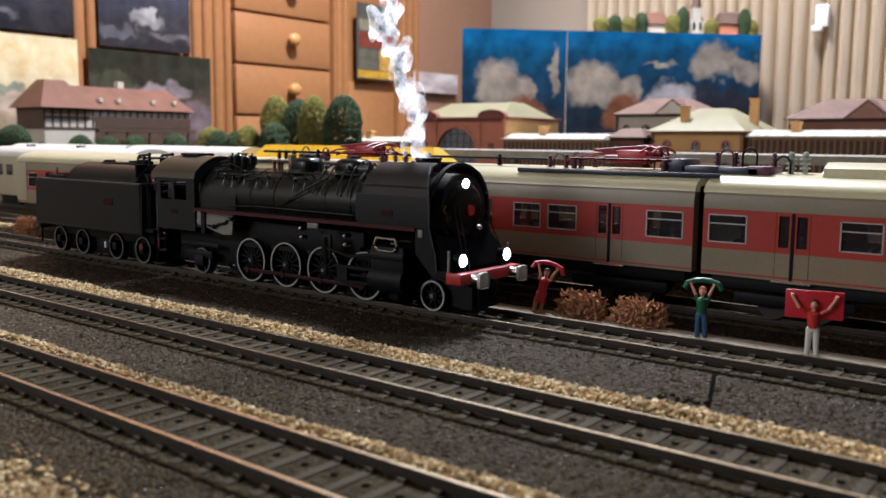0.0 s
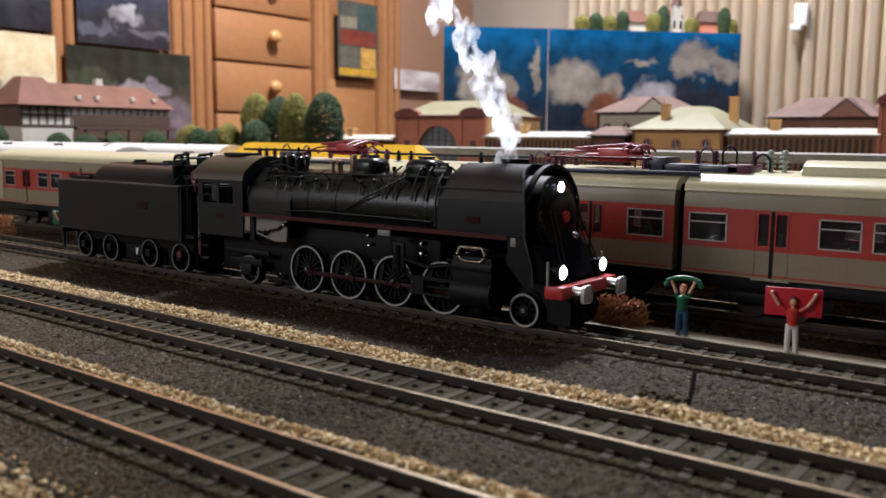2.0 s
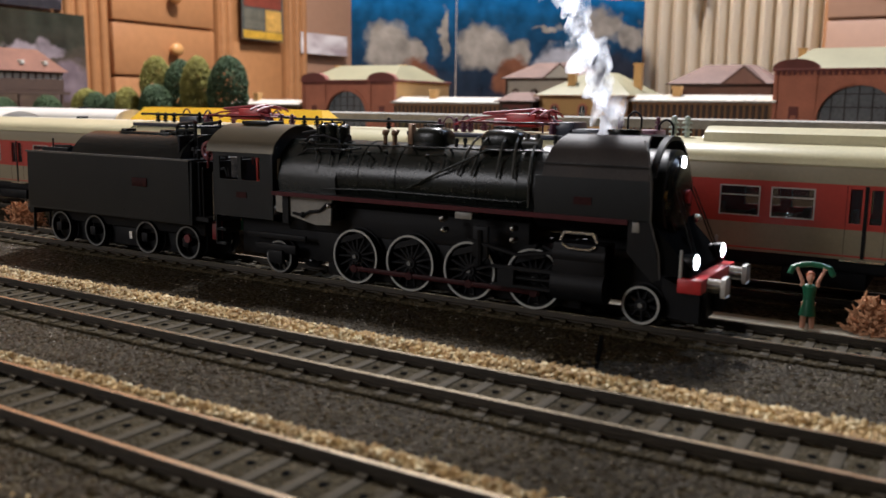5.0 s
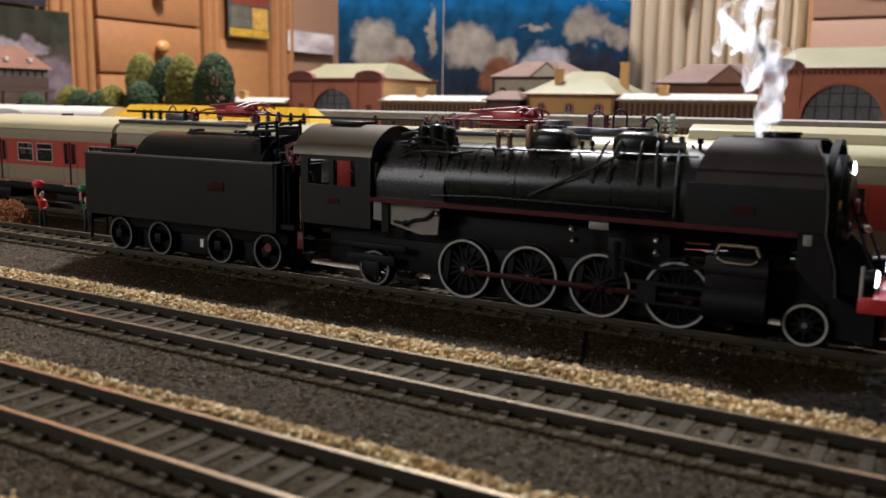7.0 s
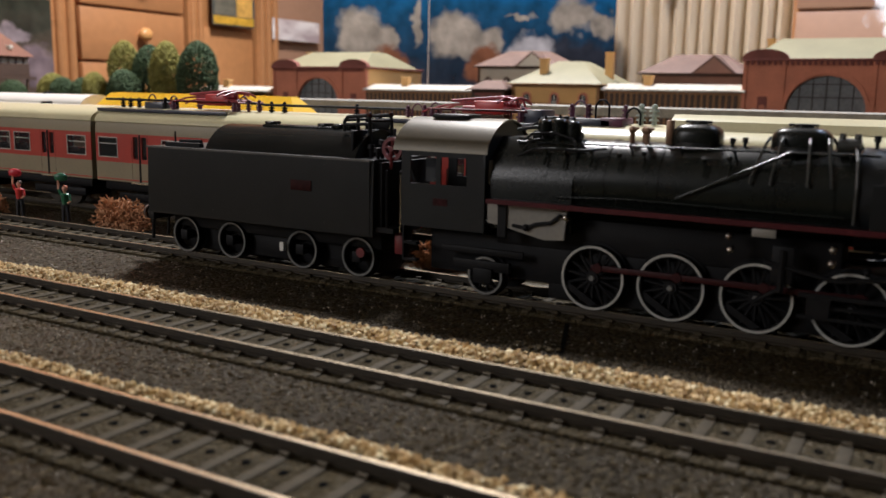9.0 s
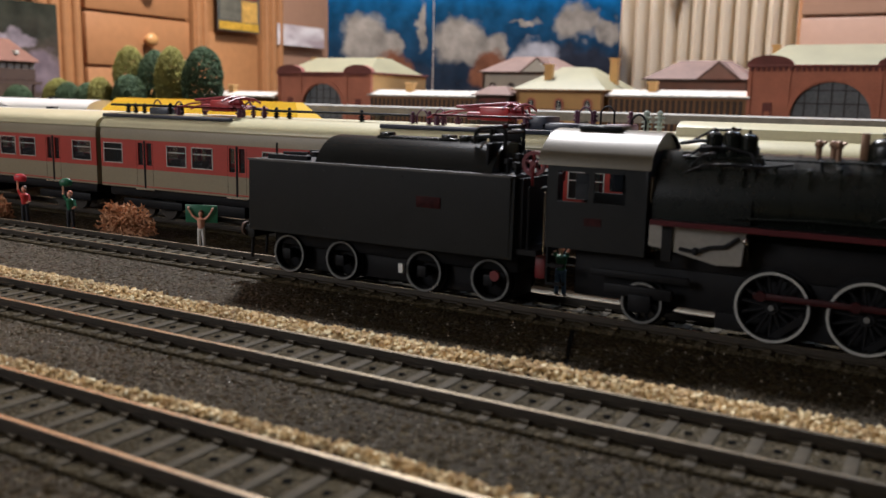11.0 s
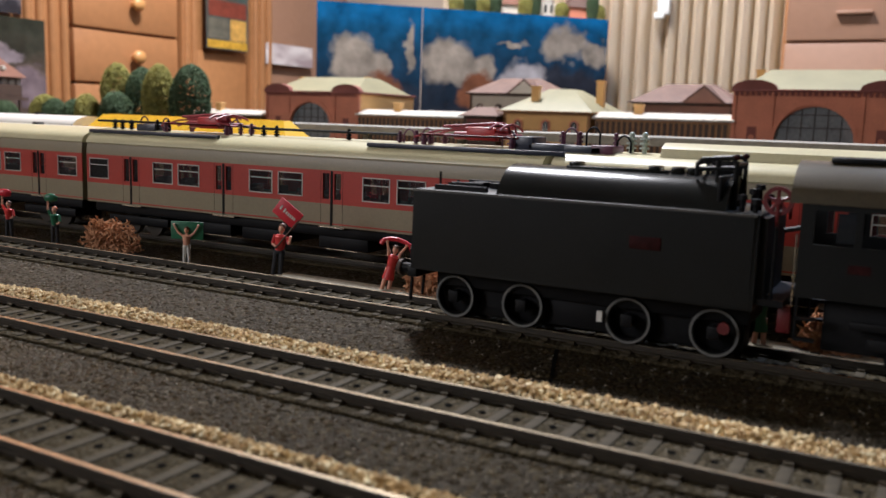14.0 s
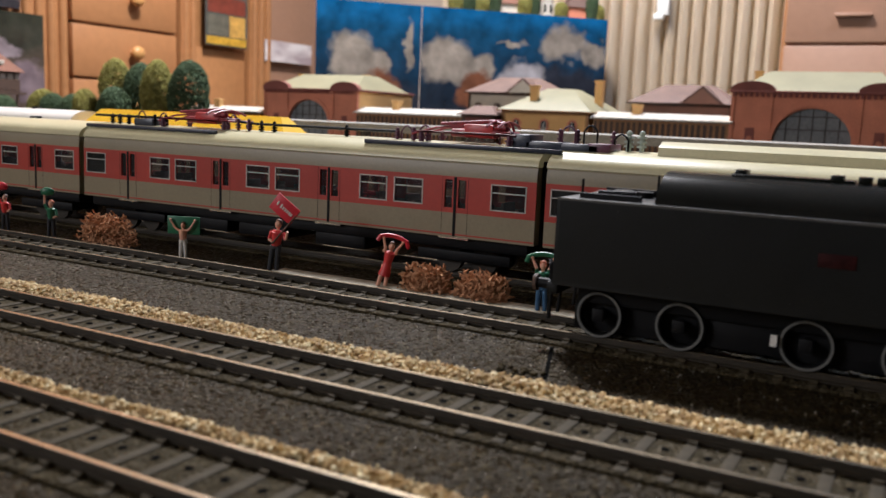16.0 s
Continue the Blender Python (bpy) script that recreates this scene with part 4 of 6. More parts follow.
def roof_gear():
    for x in (-318.0, -162.0):
        bm = B()
        bx(bm, -40, 40, -13.4, -11.6, -0.8, 0.7, 0.2)
        solid("roof_walkway", bm, BLUE_BLACK, "dark roof walkway strip on the cream railcar roof", "walkway", pose((x + 12) * K, 297.9 * K, 46.2 * K), "roof walkways")
    pantograph(-284, 298, 49.0, 1)
    pantograph(-150, 298, 49.0, 1)
    bm = B()
    pipe(bm, [(-352, -3, 4.2), (-262, -3, 4.2), (-252, -3, 3.6), (-182, -3, 3.6)], 0.55)
    solid("roof_cable", bm, CHASSIS, "thin black cable along the railcar roof", "cable", pose(0, 297.9 * K, 46.6 * K))
    for x in (-341, -336, -330, -250, -243, -206, -182):
        insulator(x, 295.5, 46.6, 4.4, CHASSIS if x < -200 else PURPLE)
    bm = B()
    bx(bm, -6, 6, -5, 5, 0, 3.2, 0.5)
    solid("roof_box", bm, BLUE_BLACK, "small dark equipment box on the railcar roof", "box", pose(-0.318, 0.2979, 0.0469), "roof boxes")
    for x, w, h, m in ((-127.5, 3.5, 4.6, BLUE_BLACK), (-119, 7, 2.4, BLUE_BLACK), (-106, 7, 2.2, BLUE_BLACK), (-99, 4, 2.6, PURPLE)):
        bm = B()
        bx(bm, -w, w, -6, 6, -0.5, h, 0.5)
        solid("roof_box", bm, m, "small dark equipment box on the railcar roof", "box", pose(x * K, 0.2965, 0.0469), "roof boxes")
    for x in (-116, -109.5, -96.5):
        insulator(x, 298, 47.2, 6.0, PURPLE)
    for x in (-91, -86.5):
        insulator(x, 298, 47.2, 6.2, CLEAR_GREY, tall=1.35)
    for x in (-312, -305, -268, -262, -256, -174, -168, -133):
        insulator(x, 294.5, 46.9, 4.6, PURPLE if x > -270 else CHASSIS)
    for x, h in ((-322, 6.5), (-308, 6), (-266, 6.5), (-178, 5.5), (-170, 6), (-136, 6.5), (-112, 8), (-104, 8.5), (-93, 6)):
        bm = B()
        pipe(bm, [(-2.4, 0, 0), (-2.4, 0, h - 2), (-1.2, 0, h - 0.5), (0, 0, h), (1.2, 0, h - 0.5), (2.4, 0, h - 2), (2.4, 0, 0)], 0.35)
        solid("roof_pipe_loop", bm, PURPLE if x < -110 else CHASSIS, "bent pipe loop on the railcar roof", "pipe", pose(x * K, 0.296, 0.0470), "roof pipes")


# ---- trains, roofs and canopies further back ----
def back_train(x0, x1, y, z_top, roof_mat, side_mat, label, ribs=()):
    c = thing("passenger_coach", label, "coach", pose(x0 * K, y * K, 0), "coaches in the back sidings")
    L = x1 - x0
    bm = B()
    bx(bm, 0, L, -16, 16, 8, 41, 0.6)
    part("body", bm, side_mat, c)
    bm = B()
    prof = [(16.6, 40.6)] + [(16.6 * math.cos(radians(a)), 41 + (z_top - 41) * math.sin(radians(a))) for a in range(0, 181, 12)] + [(-16.6, 40.6)]
    prism(bm, prof, -0.3, L + 0.3)
    part("roof", bm, roof_mat, c)
    bm = B()
    for x in np.arange(12, L - 10, 18):
        for s in (-1, 1):
            bx(bm, x, x + 11, *sorted((s * 16.0, s * 16.2)), 25, 34)
    part("window_row", bm, GLASS_DARK, c, kind="stuff")
    for a in (10, L - 44):
        part("bogie", bx(B(), a, a + 34, -12, 12, 0.05, 8, 0.6), CHASSIS, c)
    for x in ribs:
        bm = B()
        bx(bm, x, x + 4, -3, 3, z_top - 0.8, z_top + 1.3, 0.4)
        part("roof_vent", bm, CHASSIS, c)
    return c


def yellow_roof():
    c = thing("yellow_wagon", "covered wagon with a ribbed bright yellow plastic hood", "wagon", pose(0, 0.452, 0))
    bm = B()
    bx(bm, -541, -352, -15, 15, 6, 38, 0.5)
    part("body", bm, GREY_ROOF, c)
    bm = B()
    prism(bm, [(-16, 38), (16, 38), (3.5, 52.4), (-3.5, 52.4)], -545, -353)
    for v in bm.verts:
        if v.co.z > 0.05:
            v.co.x += 0.011 if v.co.x < -0.45 else -0.013
    part("hood", bm, YELLOW, c, "yellow ribbed hood")
    bm = B()
    for x in range(-528, -378, 6):
        prism(bm, [(-16.3, 38), (-3.6, 52.7), (3.6, 52.7), (16.3, 38), (15.6, 38), (3.4, 52), (-3.4, 52), (-15.6, 38)], x, x + 1.2)
    part("ribs", bm, YELLOW, c)
    bm = B()
    bx(bm, -535, -500, -12, 12, 0.05, 6)
    bx(bm, -395, -360, -12, 12, 0.05, 6)
    part("bogies", bm, CHASSIS, c)


def canopy():
    c = thing("platform_canopy", "long pale grey platform canopy with a flat edge", "canopy", pose(0, 0.62, 0))
    bm = B()
    prism(bm, [(-26, 44.8), (26, 44.8), (26, 47.6), (0, 50.0), (-26, 48.6)], -640, 330)
    part("roof", bm, GREY_ROOF, c, "pale grey canopy roof")
    bm = B()
    bx(bm, -640, 330, -27, -26, 43.2, 49.2)
    part("fascia", bm, PLANK, c, "pale edge board")
    for x in range(-600, 330, 90):
        bm = B()
        bx(bm, x, x + 5, -3, 3, -3.2, 45)
        part("post", bm, GREY_ROOF, c)


# ---- miniature people made of painted plastic ----
def figurine(x, y, label, top, legs, hair, prop, prop_mat, dress=False, turn=0.0, tall=1.0, lean=0.0):
    mats = [SKIN, top, legs, hair, prop_mat, WHITE]
    bm = B()

    def add(i, fn, *a, m=None, **k):
        """Builds a piece by itself, dyes it and adds it to the figurine."""
        one = B()
        fn(one, *a, **k)
        for f in one.faces:
            f.material_index = i
        if m is not None:
            bmesh.ops.transform(one, matrix=m, verts=one.verts)
        tmp = bpy.data.meshes.new("piece")
        one.to_mesh(tmp)
        one.free()
        bm.from_mesh(tmp)
        bpy.data.meshes.remove(tmp)
    for s in (-1, 1):
        add(0 if dress else 2, cyl, (s * 1.25, 0, 0), (s * 0.85, 0, 8.2), 0.62, 0.95, 10)
        add(3, ball, (s * 1.3, -0.4, 0.3), 0.6, 1.0, 0.4, seg=8)
    if dress:
        add(1, cyl, (0, 0, 4.6), (0, 0, 9.6), 2.2, 1.35, 14)
    else:
        add(2, ball, (0, 0, 8.2), 1.75, 1.2, 1.2)
    add(1, cyl, (0, 0, 8.4), (0, 0, 12.6), 1.35, 1.9, 14)
    add(1, ball, (0, 0, 12.5), 2.0, 1.2, 0.8)
    add(0, cyl, (0, 0, 12.8), (0, 0, 14.2), 0.55, 0.5, 8)
    add(0, ball, (0, -0.1, 15.0), 1.0, 1.1, 1.35)
    add(3, ball, (0, 0.25, 15.45), 1.15, 1.2, 1.25)
    if prop in ("scarf", "banner"):
        for s in (-1, 1):
            w = 5.7 if prop == "banner" else 3.4
            add(1 if not dress else 0, cyl, (s * 1.9, 0, 12.6), (s * (w - 0.9) * 0.78, -0.4, 14.0), 0.6, 0.5, 8)
            add(0, cyl, (s * (w - 0.9) * 0.78, -0.4, 14.0), (s * w, -0.3, 17.2), 0.5, 0.4, 8)
            add(0, ball, (s * w, -0.3, 17.4), 0.6, seg=8)
    if prop == "scarf":
        pts = [(-5.2, -0.2, 15.8), (-4.6, -0.2, 17.4), (-2.4, 0.1, 18.3), (0, 0.2, 18.6), (2.4, 0.1, 18.4), (4.6, -0.2, 17.7), (5.4, -0.2, 16.2)]
        for a, b in zip(pts, pts[1:]):
            add(4, cyl, a, b, 0.75, 0.75, 10)
            add(4, ball, b, 0.76, seg=8)
    elif prop == "banner":
        add(4, bx, -7.6, 7.6, 0.55, 1.0, 10.9, 18.9, 0.2)
    elif prop == "wave":
        add(1, cyl, (1.9, 0, 12.6), (2.9, -0.9, 9.9), 0.6, 0.5, 8)
        add(0, cyl, (2.9, -0.9, 9.9), (1.6, -1.4, 8.8), 0.45, 0.4, 8)
        add(1, cyl, (-1.9, 0, 12.6), (-2.8, -0.3, 14.8), 0.6, 0.5, 8)
        add(0, cyl, (-2.8, -0.3, 14.8), (-2.6, -0.3, 19.2), 0.45, 0.4, 8)
        add(4, ball, (-1.4, -0.2, 20.2), 3.1, 1.2, 1.9, seg=12)
        add(4, bx, -4.2, 1.4, -0.9, 0.8, 18.6, 21.4, 0.8)
    elif prop == "flag":
        add(1, cyl, (1.9, 0, 12.6), (3.2, -0.9, 10.9), 0.6, 0.5, 8)
        add(0, cyl, (3.2, -0.9, 10.9), (3.6, -1.0, 13.4), 0.45, 0.4, 8)
        add(1, cyl, (-1.9, 0, 12.6), (-2.0, -1.2, 10.2), 0.6, 0.5, 8)
        add(0, cyl, (-2.0, -1.2, 10.2), (-0.6, -1.6, 9.6), 0.45, 0.4, 8)
        add(3, cyl, (-0.6, -1.8, 9.0), (6.6, -0.7, 20.4), 0.28, 0.28, 8)
        at_pole = pose(4.0 * K, -0.9 * K, 15.6 * K, 0, 30, 0)
        add(4, bx, -8.6, 0, -0.2, 0.2, 0, 5.6, 0.1, m=at_pole)
        for q in (-6.9, -5.5, -4.6, -3.8, -3.0, -2.2, -1.5):
            add(5, bx, q - 0.25, q + 0.25, -0.36, -0.2, 2.3, 3.2 if q > -5 else 3.6, m=at_pole)
    me = mesh_of("figurine", bm, mats[0])
    for m in mats[1:]:
        me.materials.append(m)
    ob = new("figurine", me)
    ob.matrix_basis = pose(x * K, y * K, -2.6 * K, 0, 0, turn) @ pose(0, 0, 0, 0, lean, 0) @ Matrix.Scale(tall, 4)
    return tagged(ob, label, "figurine", "plastic figurines beside the track")


def moss_bush(x, y, rx, h, seed):
    """A clump of dried moss: many short bent sprigs."""
    rnd = random.Random(seed)
    vs, fs = [], []
    for i in range(900):
        a, e = rnd.uniform(0, 2 * math.pi), rnd.uniform(0.02, 1.0)
        r = rnd.uniform(0.35, 1.0)
        lump = 1 + 0.25 * math.sin(3 * a + seed) * e
        p = Vector((rx * r * math.cos(a) * math.sqrt(1 - e * e * 0.7) * lump, 4.6 * r * math.sin(a) * math.sqrt(1 - e * e * 0.7), h * e * (0.45 + 0.55 * r)))
        d = Vector((rnd.uniform(-1, 1), rnd.uniform(-1, 1), rnd.uniform(-0.3, 1))).normalized() * rnd.uniform(1.0, 2.9)
        mid = p + d * 0.5 + Vector((rnd.uniform(-0.4, 0.4), rnd.uniform(-0.4, 0.4), rnd.uniform(-0.2, 0.4)))
        u = d.cross(Vector((0.3, 0.2, 1))).normalized() * 0.34
        w = d.cross(u).normalized() * 0.34
        k = len(vs)
        for c, q in ((p, 1.0), (mid, 1.0), (p + d, 0.6)):
            vs += [(c + u * q) * K, (c - u * 0.5 * q + w * q) * K, (c - u * 0.5 * q - w * q) * K]
        for j in (0, 3):
            fs += [(k + j, k + j + 1, k + j + 4, k + j + 3), (k + j + 1, k + j + 2, k + j + 5, k + j + 4), (k + j + 2, k + j, k + j + 3, k + j + 5)]
        fs.append((k + 6, k + 7, k + 8))
    me = bpy.data.meshes.new("moss_bush")
    me.from_pydata([tuple(v) for v in vs], [], fs)
    me.materials.append(BUSH)
    ob = new("moss_bush", me)
    ob.matrix_basis = pose(x * K, y * K, -3.2 * K)
    return tagged(ob, "clump of dry reddish-brown moss beside the track", "bush", "moss bushes")


def scatter(x0, x1, y0, y1, n, r0, r1, seed, label):
    """A strip of loose tan grains; the density falls off towards its edges."""
    rnd = np.random.RandomState(seed)
    ico = B()
    bmesh.ops.create_icosphere(ico, subdivisions=1, radius=1)
    base = np.array([v.co[:] for v in ico.verts])
    tri = np.array([[v.index for v in f.verts] for f in ico.faces])
    ico.free()
    c = np.stack([rnd.uniform(x0, x1, n), (y0 + y1) / 2 + (y1 - y0) / 2 * np.clip(rnd.normal(0, 0.5, n), -1.3, 1.3), np.zeros(n)], 1)
    c[:, 1] += 1.1 * np.sin(c[:, 0] / 23.0 + seed) + 0.7 * np.sin(c[:, 0] / 7.0)
    fall = 1 - np.abs(c[:, 1] - (y0 + y1) / 2) / ((y1 - y0) * 0.72)
    c[:, 2] = -3.1 + np.clip(fall, 0, 1) * rnd.uniform(0, 2.0, n)
    size = rnd.uniform(r0, r1, n)
    st = rnd.uniform(0.6, 1.4, (n, 1, 3))
    v = (base[None] * st * size[:, None, None] + rnd.normal(0, 0.12, (n, 12, 3)) * size[:, None, None] + c[:, None, :]) * K
    f = (tri[None] + (np.arange(n) * 12)[:, None, None]).reshape(-1, 3)
    me = bpy.data.meshes.new("sand_strip")
    me.from_pydata(v.reshape(-1, 3).tolist(), [], f.tolist())
    me.materials.append(GRAIN)
    ob = new("sand_strip", me)
    return tagged(ob, label, "sand", "scatter strips", kind="stuff")


def grain_material(name, cols):
    """Loose grains, each of its own tint."""
    m = bpy.data.materials.new(name)
    m.use_nodes = True
    n, l = m.node_tree.nodes, m.node_tree.links
    b = n["Principled BSDF"]
    g = n.new("ShaderNodeNewGeometry")
    r = n.new("ShaderNodeValToRGB")
    e = r.color_ramp.elements
    e[0].color, e[1].color = (*cols[0], 1), (*cols[2], 1)
    mid = e.new(0.55)
    mid.color = (*cols[1], 1)
    l.new(g.outputs["Random Per Island"], r.inputs["Fac"])
    nz = n.new("ShaderNodeTexNoise")
    co = n.new("ShaderNodeTexCoord")
    l.new(co.outputs["Object"], nz.inputs["Vector"])
    nz.inputs["Scale"].default_value = 55
    mul = n.new("ShaderNodeMix")
    mul.data_type, mul.blend_type = "RGBA", "MULTIPLY"
    mul.inputs["Factor"].default_value = 0.55
    l.new(r.outputs["Color"], mul.inputs["A"])
    l.new(nz.outputs["Fac"], mul.inputs["B"])
    l.new(mul.outputs["Result"], b.inputs["Base Color"])
    b.inputs["Roughness"].default_value = 0.75
    return m


GRAIN = grain_material("tan_grains", [(0.36, 0.22, 0.075), (0.76, 0.54, 0.23), (1.0, 0.88, 0.54)])


# ---- model buildings at the back; x along the facade, y into the building ----
def gabled(bm, x0, x1, y0, y1, z0, z1, inset):
    """A hipped roof with its eaves at z0 and its ridge at z1; inset is the hip's length."""
    ym = (y0 + y1) / 2
    c = [(x0, y0, z0), (x1, y0, z0), (x1, y1, z0), (x0, y1, z0), (x0 + inset, ym - (y1 - y0) * 0.12, z1), (x1 - inset, ym - (y1 - y0) * 0.12, z1), (x1 - inset, ym + (y1 - y0) * 0.12, z1), (x0 + inset, ym + (y1 - y0) * 0.12, z1)]
    v = [bm.verts.new(Vector(q) * K) for q in c]
    fs = [bm.faces.new([v[i] for i in f]) for f in ((0, 1, 5, 4), (1, 2, 6, 5), (2, 3, 7, 6), (3, 0, 4, 7), (4, 5, 6, 7), (3, 2, 1, 0))]
    bmesh.ops.recalc_face_normals(bm, faces=fs)
    return bm


def arch_wall(bm, x0, x1, z0, z1, ax, ar, az, y0, y1):
    """A wall with an arched opening of half width ar, springing at az, centred on ax."""
    pts = [(ax - ar, z0), (x0, z0), (x0, z1), (x1, z1), (x1, z0), (ax + ar, z0)]
    pts += [(ax + ar * math.cos(radians(a)), az + ar * 0.95 * math.sin(radians(a))) for a in range(0, 181, 12)]
    return prism(bm, pts, y0, y1, "y")


def hall(x, y, w, d, h, roof_h, arch_r, arch_x, label, side_mat):
    """Brick engine hall: arched front, pilasters, round gables at the corners, pale roof."""
    o = thing("station_hall", label, "building", pose(x * K, y * K, -3.2 * K), "model buildings")
    bm = B()
    arch_wall(bm, 0, w, 0, h, arch_x, arch_r, h * 0.47, 0, 5)
    front = part("front_wall", bm, BRICK, o, "red brick front with a round arch")
    bm = B()
    bx(bm, 0, 5, 5, d, 0, h)
    bx(bm, w - 5, w, 5, d, 0, h)
    bx(bm, 5, w - 5, d - 5, d, 0, h)
    part("side_wall", bm, side_mat, o, "plain side wall")
    bm = B()
    bx(bm, -3, w + 3, -3, d + 3, h, h + 3, 0.5)
    for i in range(int(w / 6)):
        bx(bm, i * 6 + 1, i * 6 + 4, -2.4, 0, h - 4, h)
    part("cornice", bm, BRICK_DARK, o, "dark brick cornice with dentils")
    cw = (w - 2 * arch_r) * 0.46
    for a, b in ((0, cw), (w - cw, w)):
        bm = B()
        bx(bm, a - 1, a + 3, -1.6, 0, 0, h)
        bx(bm, b - 3, b + 1, -1.6, 0, 0, h)
        part("pilaster", bm, BRICK, o)
        bm = B()
        m = (a + b) / 2
        prism(bm, [(m + (cw / 2 + 3) * math.cos(radians(q)), h + 3 + cw * 0.24 * math.sin(radians(q))) for q in range(0, 181, 15)], -2.5, 6, "y")
        part("round_gable", bm, BRICK_DARK, o)
        bm = B()
        arch_wall(bm, m - 5, m + 5, h * 0.35, h * 0.62, m, 3.4, h * 0.5, -0.8, 0)
        part("niche", bm, BRICK_DARK, o)
    bm = B()
    ring(bm, (arch_x, 0, h * 0.47), arch_r, arch_r + 4, -1.2, 0, 40)
    bmesh.ops.delete(bm, geom=[v for v in bm.verts if v.co.z < (h * 0.47 - 0.5) * K], context="VERTS")
    part("arch_band", bm, BRICK, o)
    bm = B()
    bx(bm, arch_x - arch_r, arch_x + arch_r, 3.4, 3.9, 0, h * 0.47 + arch_r)
    part("arch_glass", bm, ARCH_GLASS, front)
    for k in np.linspace(-arch_r, arch_r, 7):
        bm = bx(B(), arch_x + k - 0.6, arch_x + k + 0.6, 2.6, 3.4, 0, h * 0.47 + math.sqrt(max(0, arch_r ** 2 - k * k)))
        part("arch_bar", bm, BAR_DARK, front)
    for z in (h * 0.3, h * 0.47, h * 0.62, h * 0.76):
        r = math.sqrt(max(0, arch_r ** 2 - max(0, z - h * 0.47) ** 2))
        part("arch_bar", bx(B(), arch_x - r, arch_x + r, 2.7, 3.3, z - 0.6, z + 0.6), BAR_DARK, front)
    bm = B()
    gabled(bm, 4, w - 4, 2, d - 2, h + 3, h + roof_h, roof_h * 0.9)
    part("roof", bm, ZINC, o, "pale greenish hipped roof")
    for cx in (w * 0.06 + 4, w * 0.8):
        bm = B()
        bx(bm, cx - 4, cx + 4, d * 0.45, d * 0.45 + 8, h, h + roof_h * 0.95)
        bx(bm, cx - 5, cx + 5, d * 0.45 - 1, d * 0.45 + 9, h + roof_h * 0.95, h + roof_h * 0.95 + 2.5)
        part("chimney", bm, OCHRE, o, "ochre chimney stack")
    return o


def wing(x, y, w, d, h, label, roof_mat):
    o = thing("station_wing", label, "building", pose(x * K, y * K, -3.2 * K), "model buildings")
    bm = B()
    bx(bm, 0, w, 4, d, 0, h - 6)
    part("wall", bm, OCHRE_TRIM, o)
    me = mesh_of("window_opening", bx(B(), 1, 5, 3.2, 4.2, 6, h - 9), TIMBER)
    for i in range(int(w / 7)):
        q = new("window_opening", me)
        q.parent, q.location = o, (i * 7 * K, 0, 0)
    bm = B()
    prism(bm, [(0, h - 6), (d + 4, h - 4), (d * 0.6, h + 3), (0, h - 4)], -3, w + 3)
    part("roof", bm, roof_mat, o, "shiny pale sheet roof")
    bm = B()
    for i in range(int(w / 11)):
        prism(bm, [(0, h - 4.2), (d * 0.6, h + 2.8), (d * 0.6, h + 3.5), (0, h - 3.4)], i * 11, i * 11 + 0.9)
    part("seams", bm, roof_mat, o, kind="stuff")
    bm = B()
    bx(bm, w * 0.3 - 5, w * 0.3 + 5, d * 0.5 - 5, d * 0.5 + 5, h - 4, h + 12, 0.4)
    bx(bm, w * 0.3 - 6, w * 0.3 + 6, d * 0.5 - 6, d * 0.5 + 6, h + 10, h + 13, 0.4)
    part("chimney", bm, OCHRE, o, "ochre chimney stack")
    return o


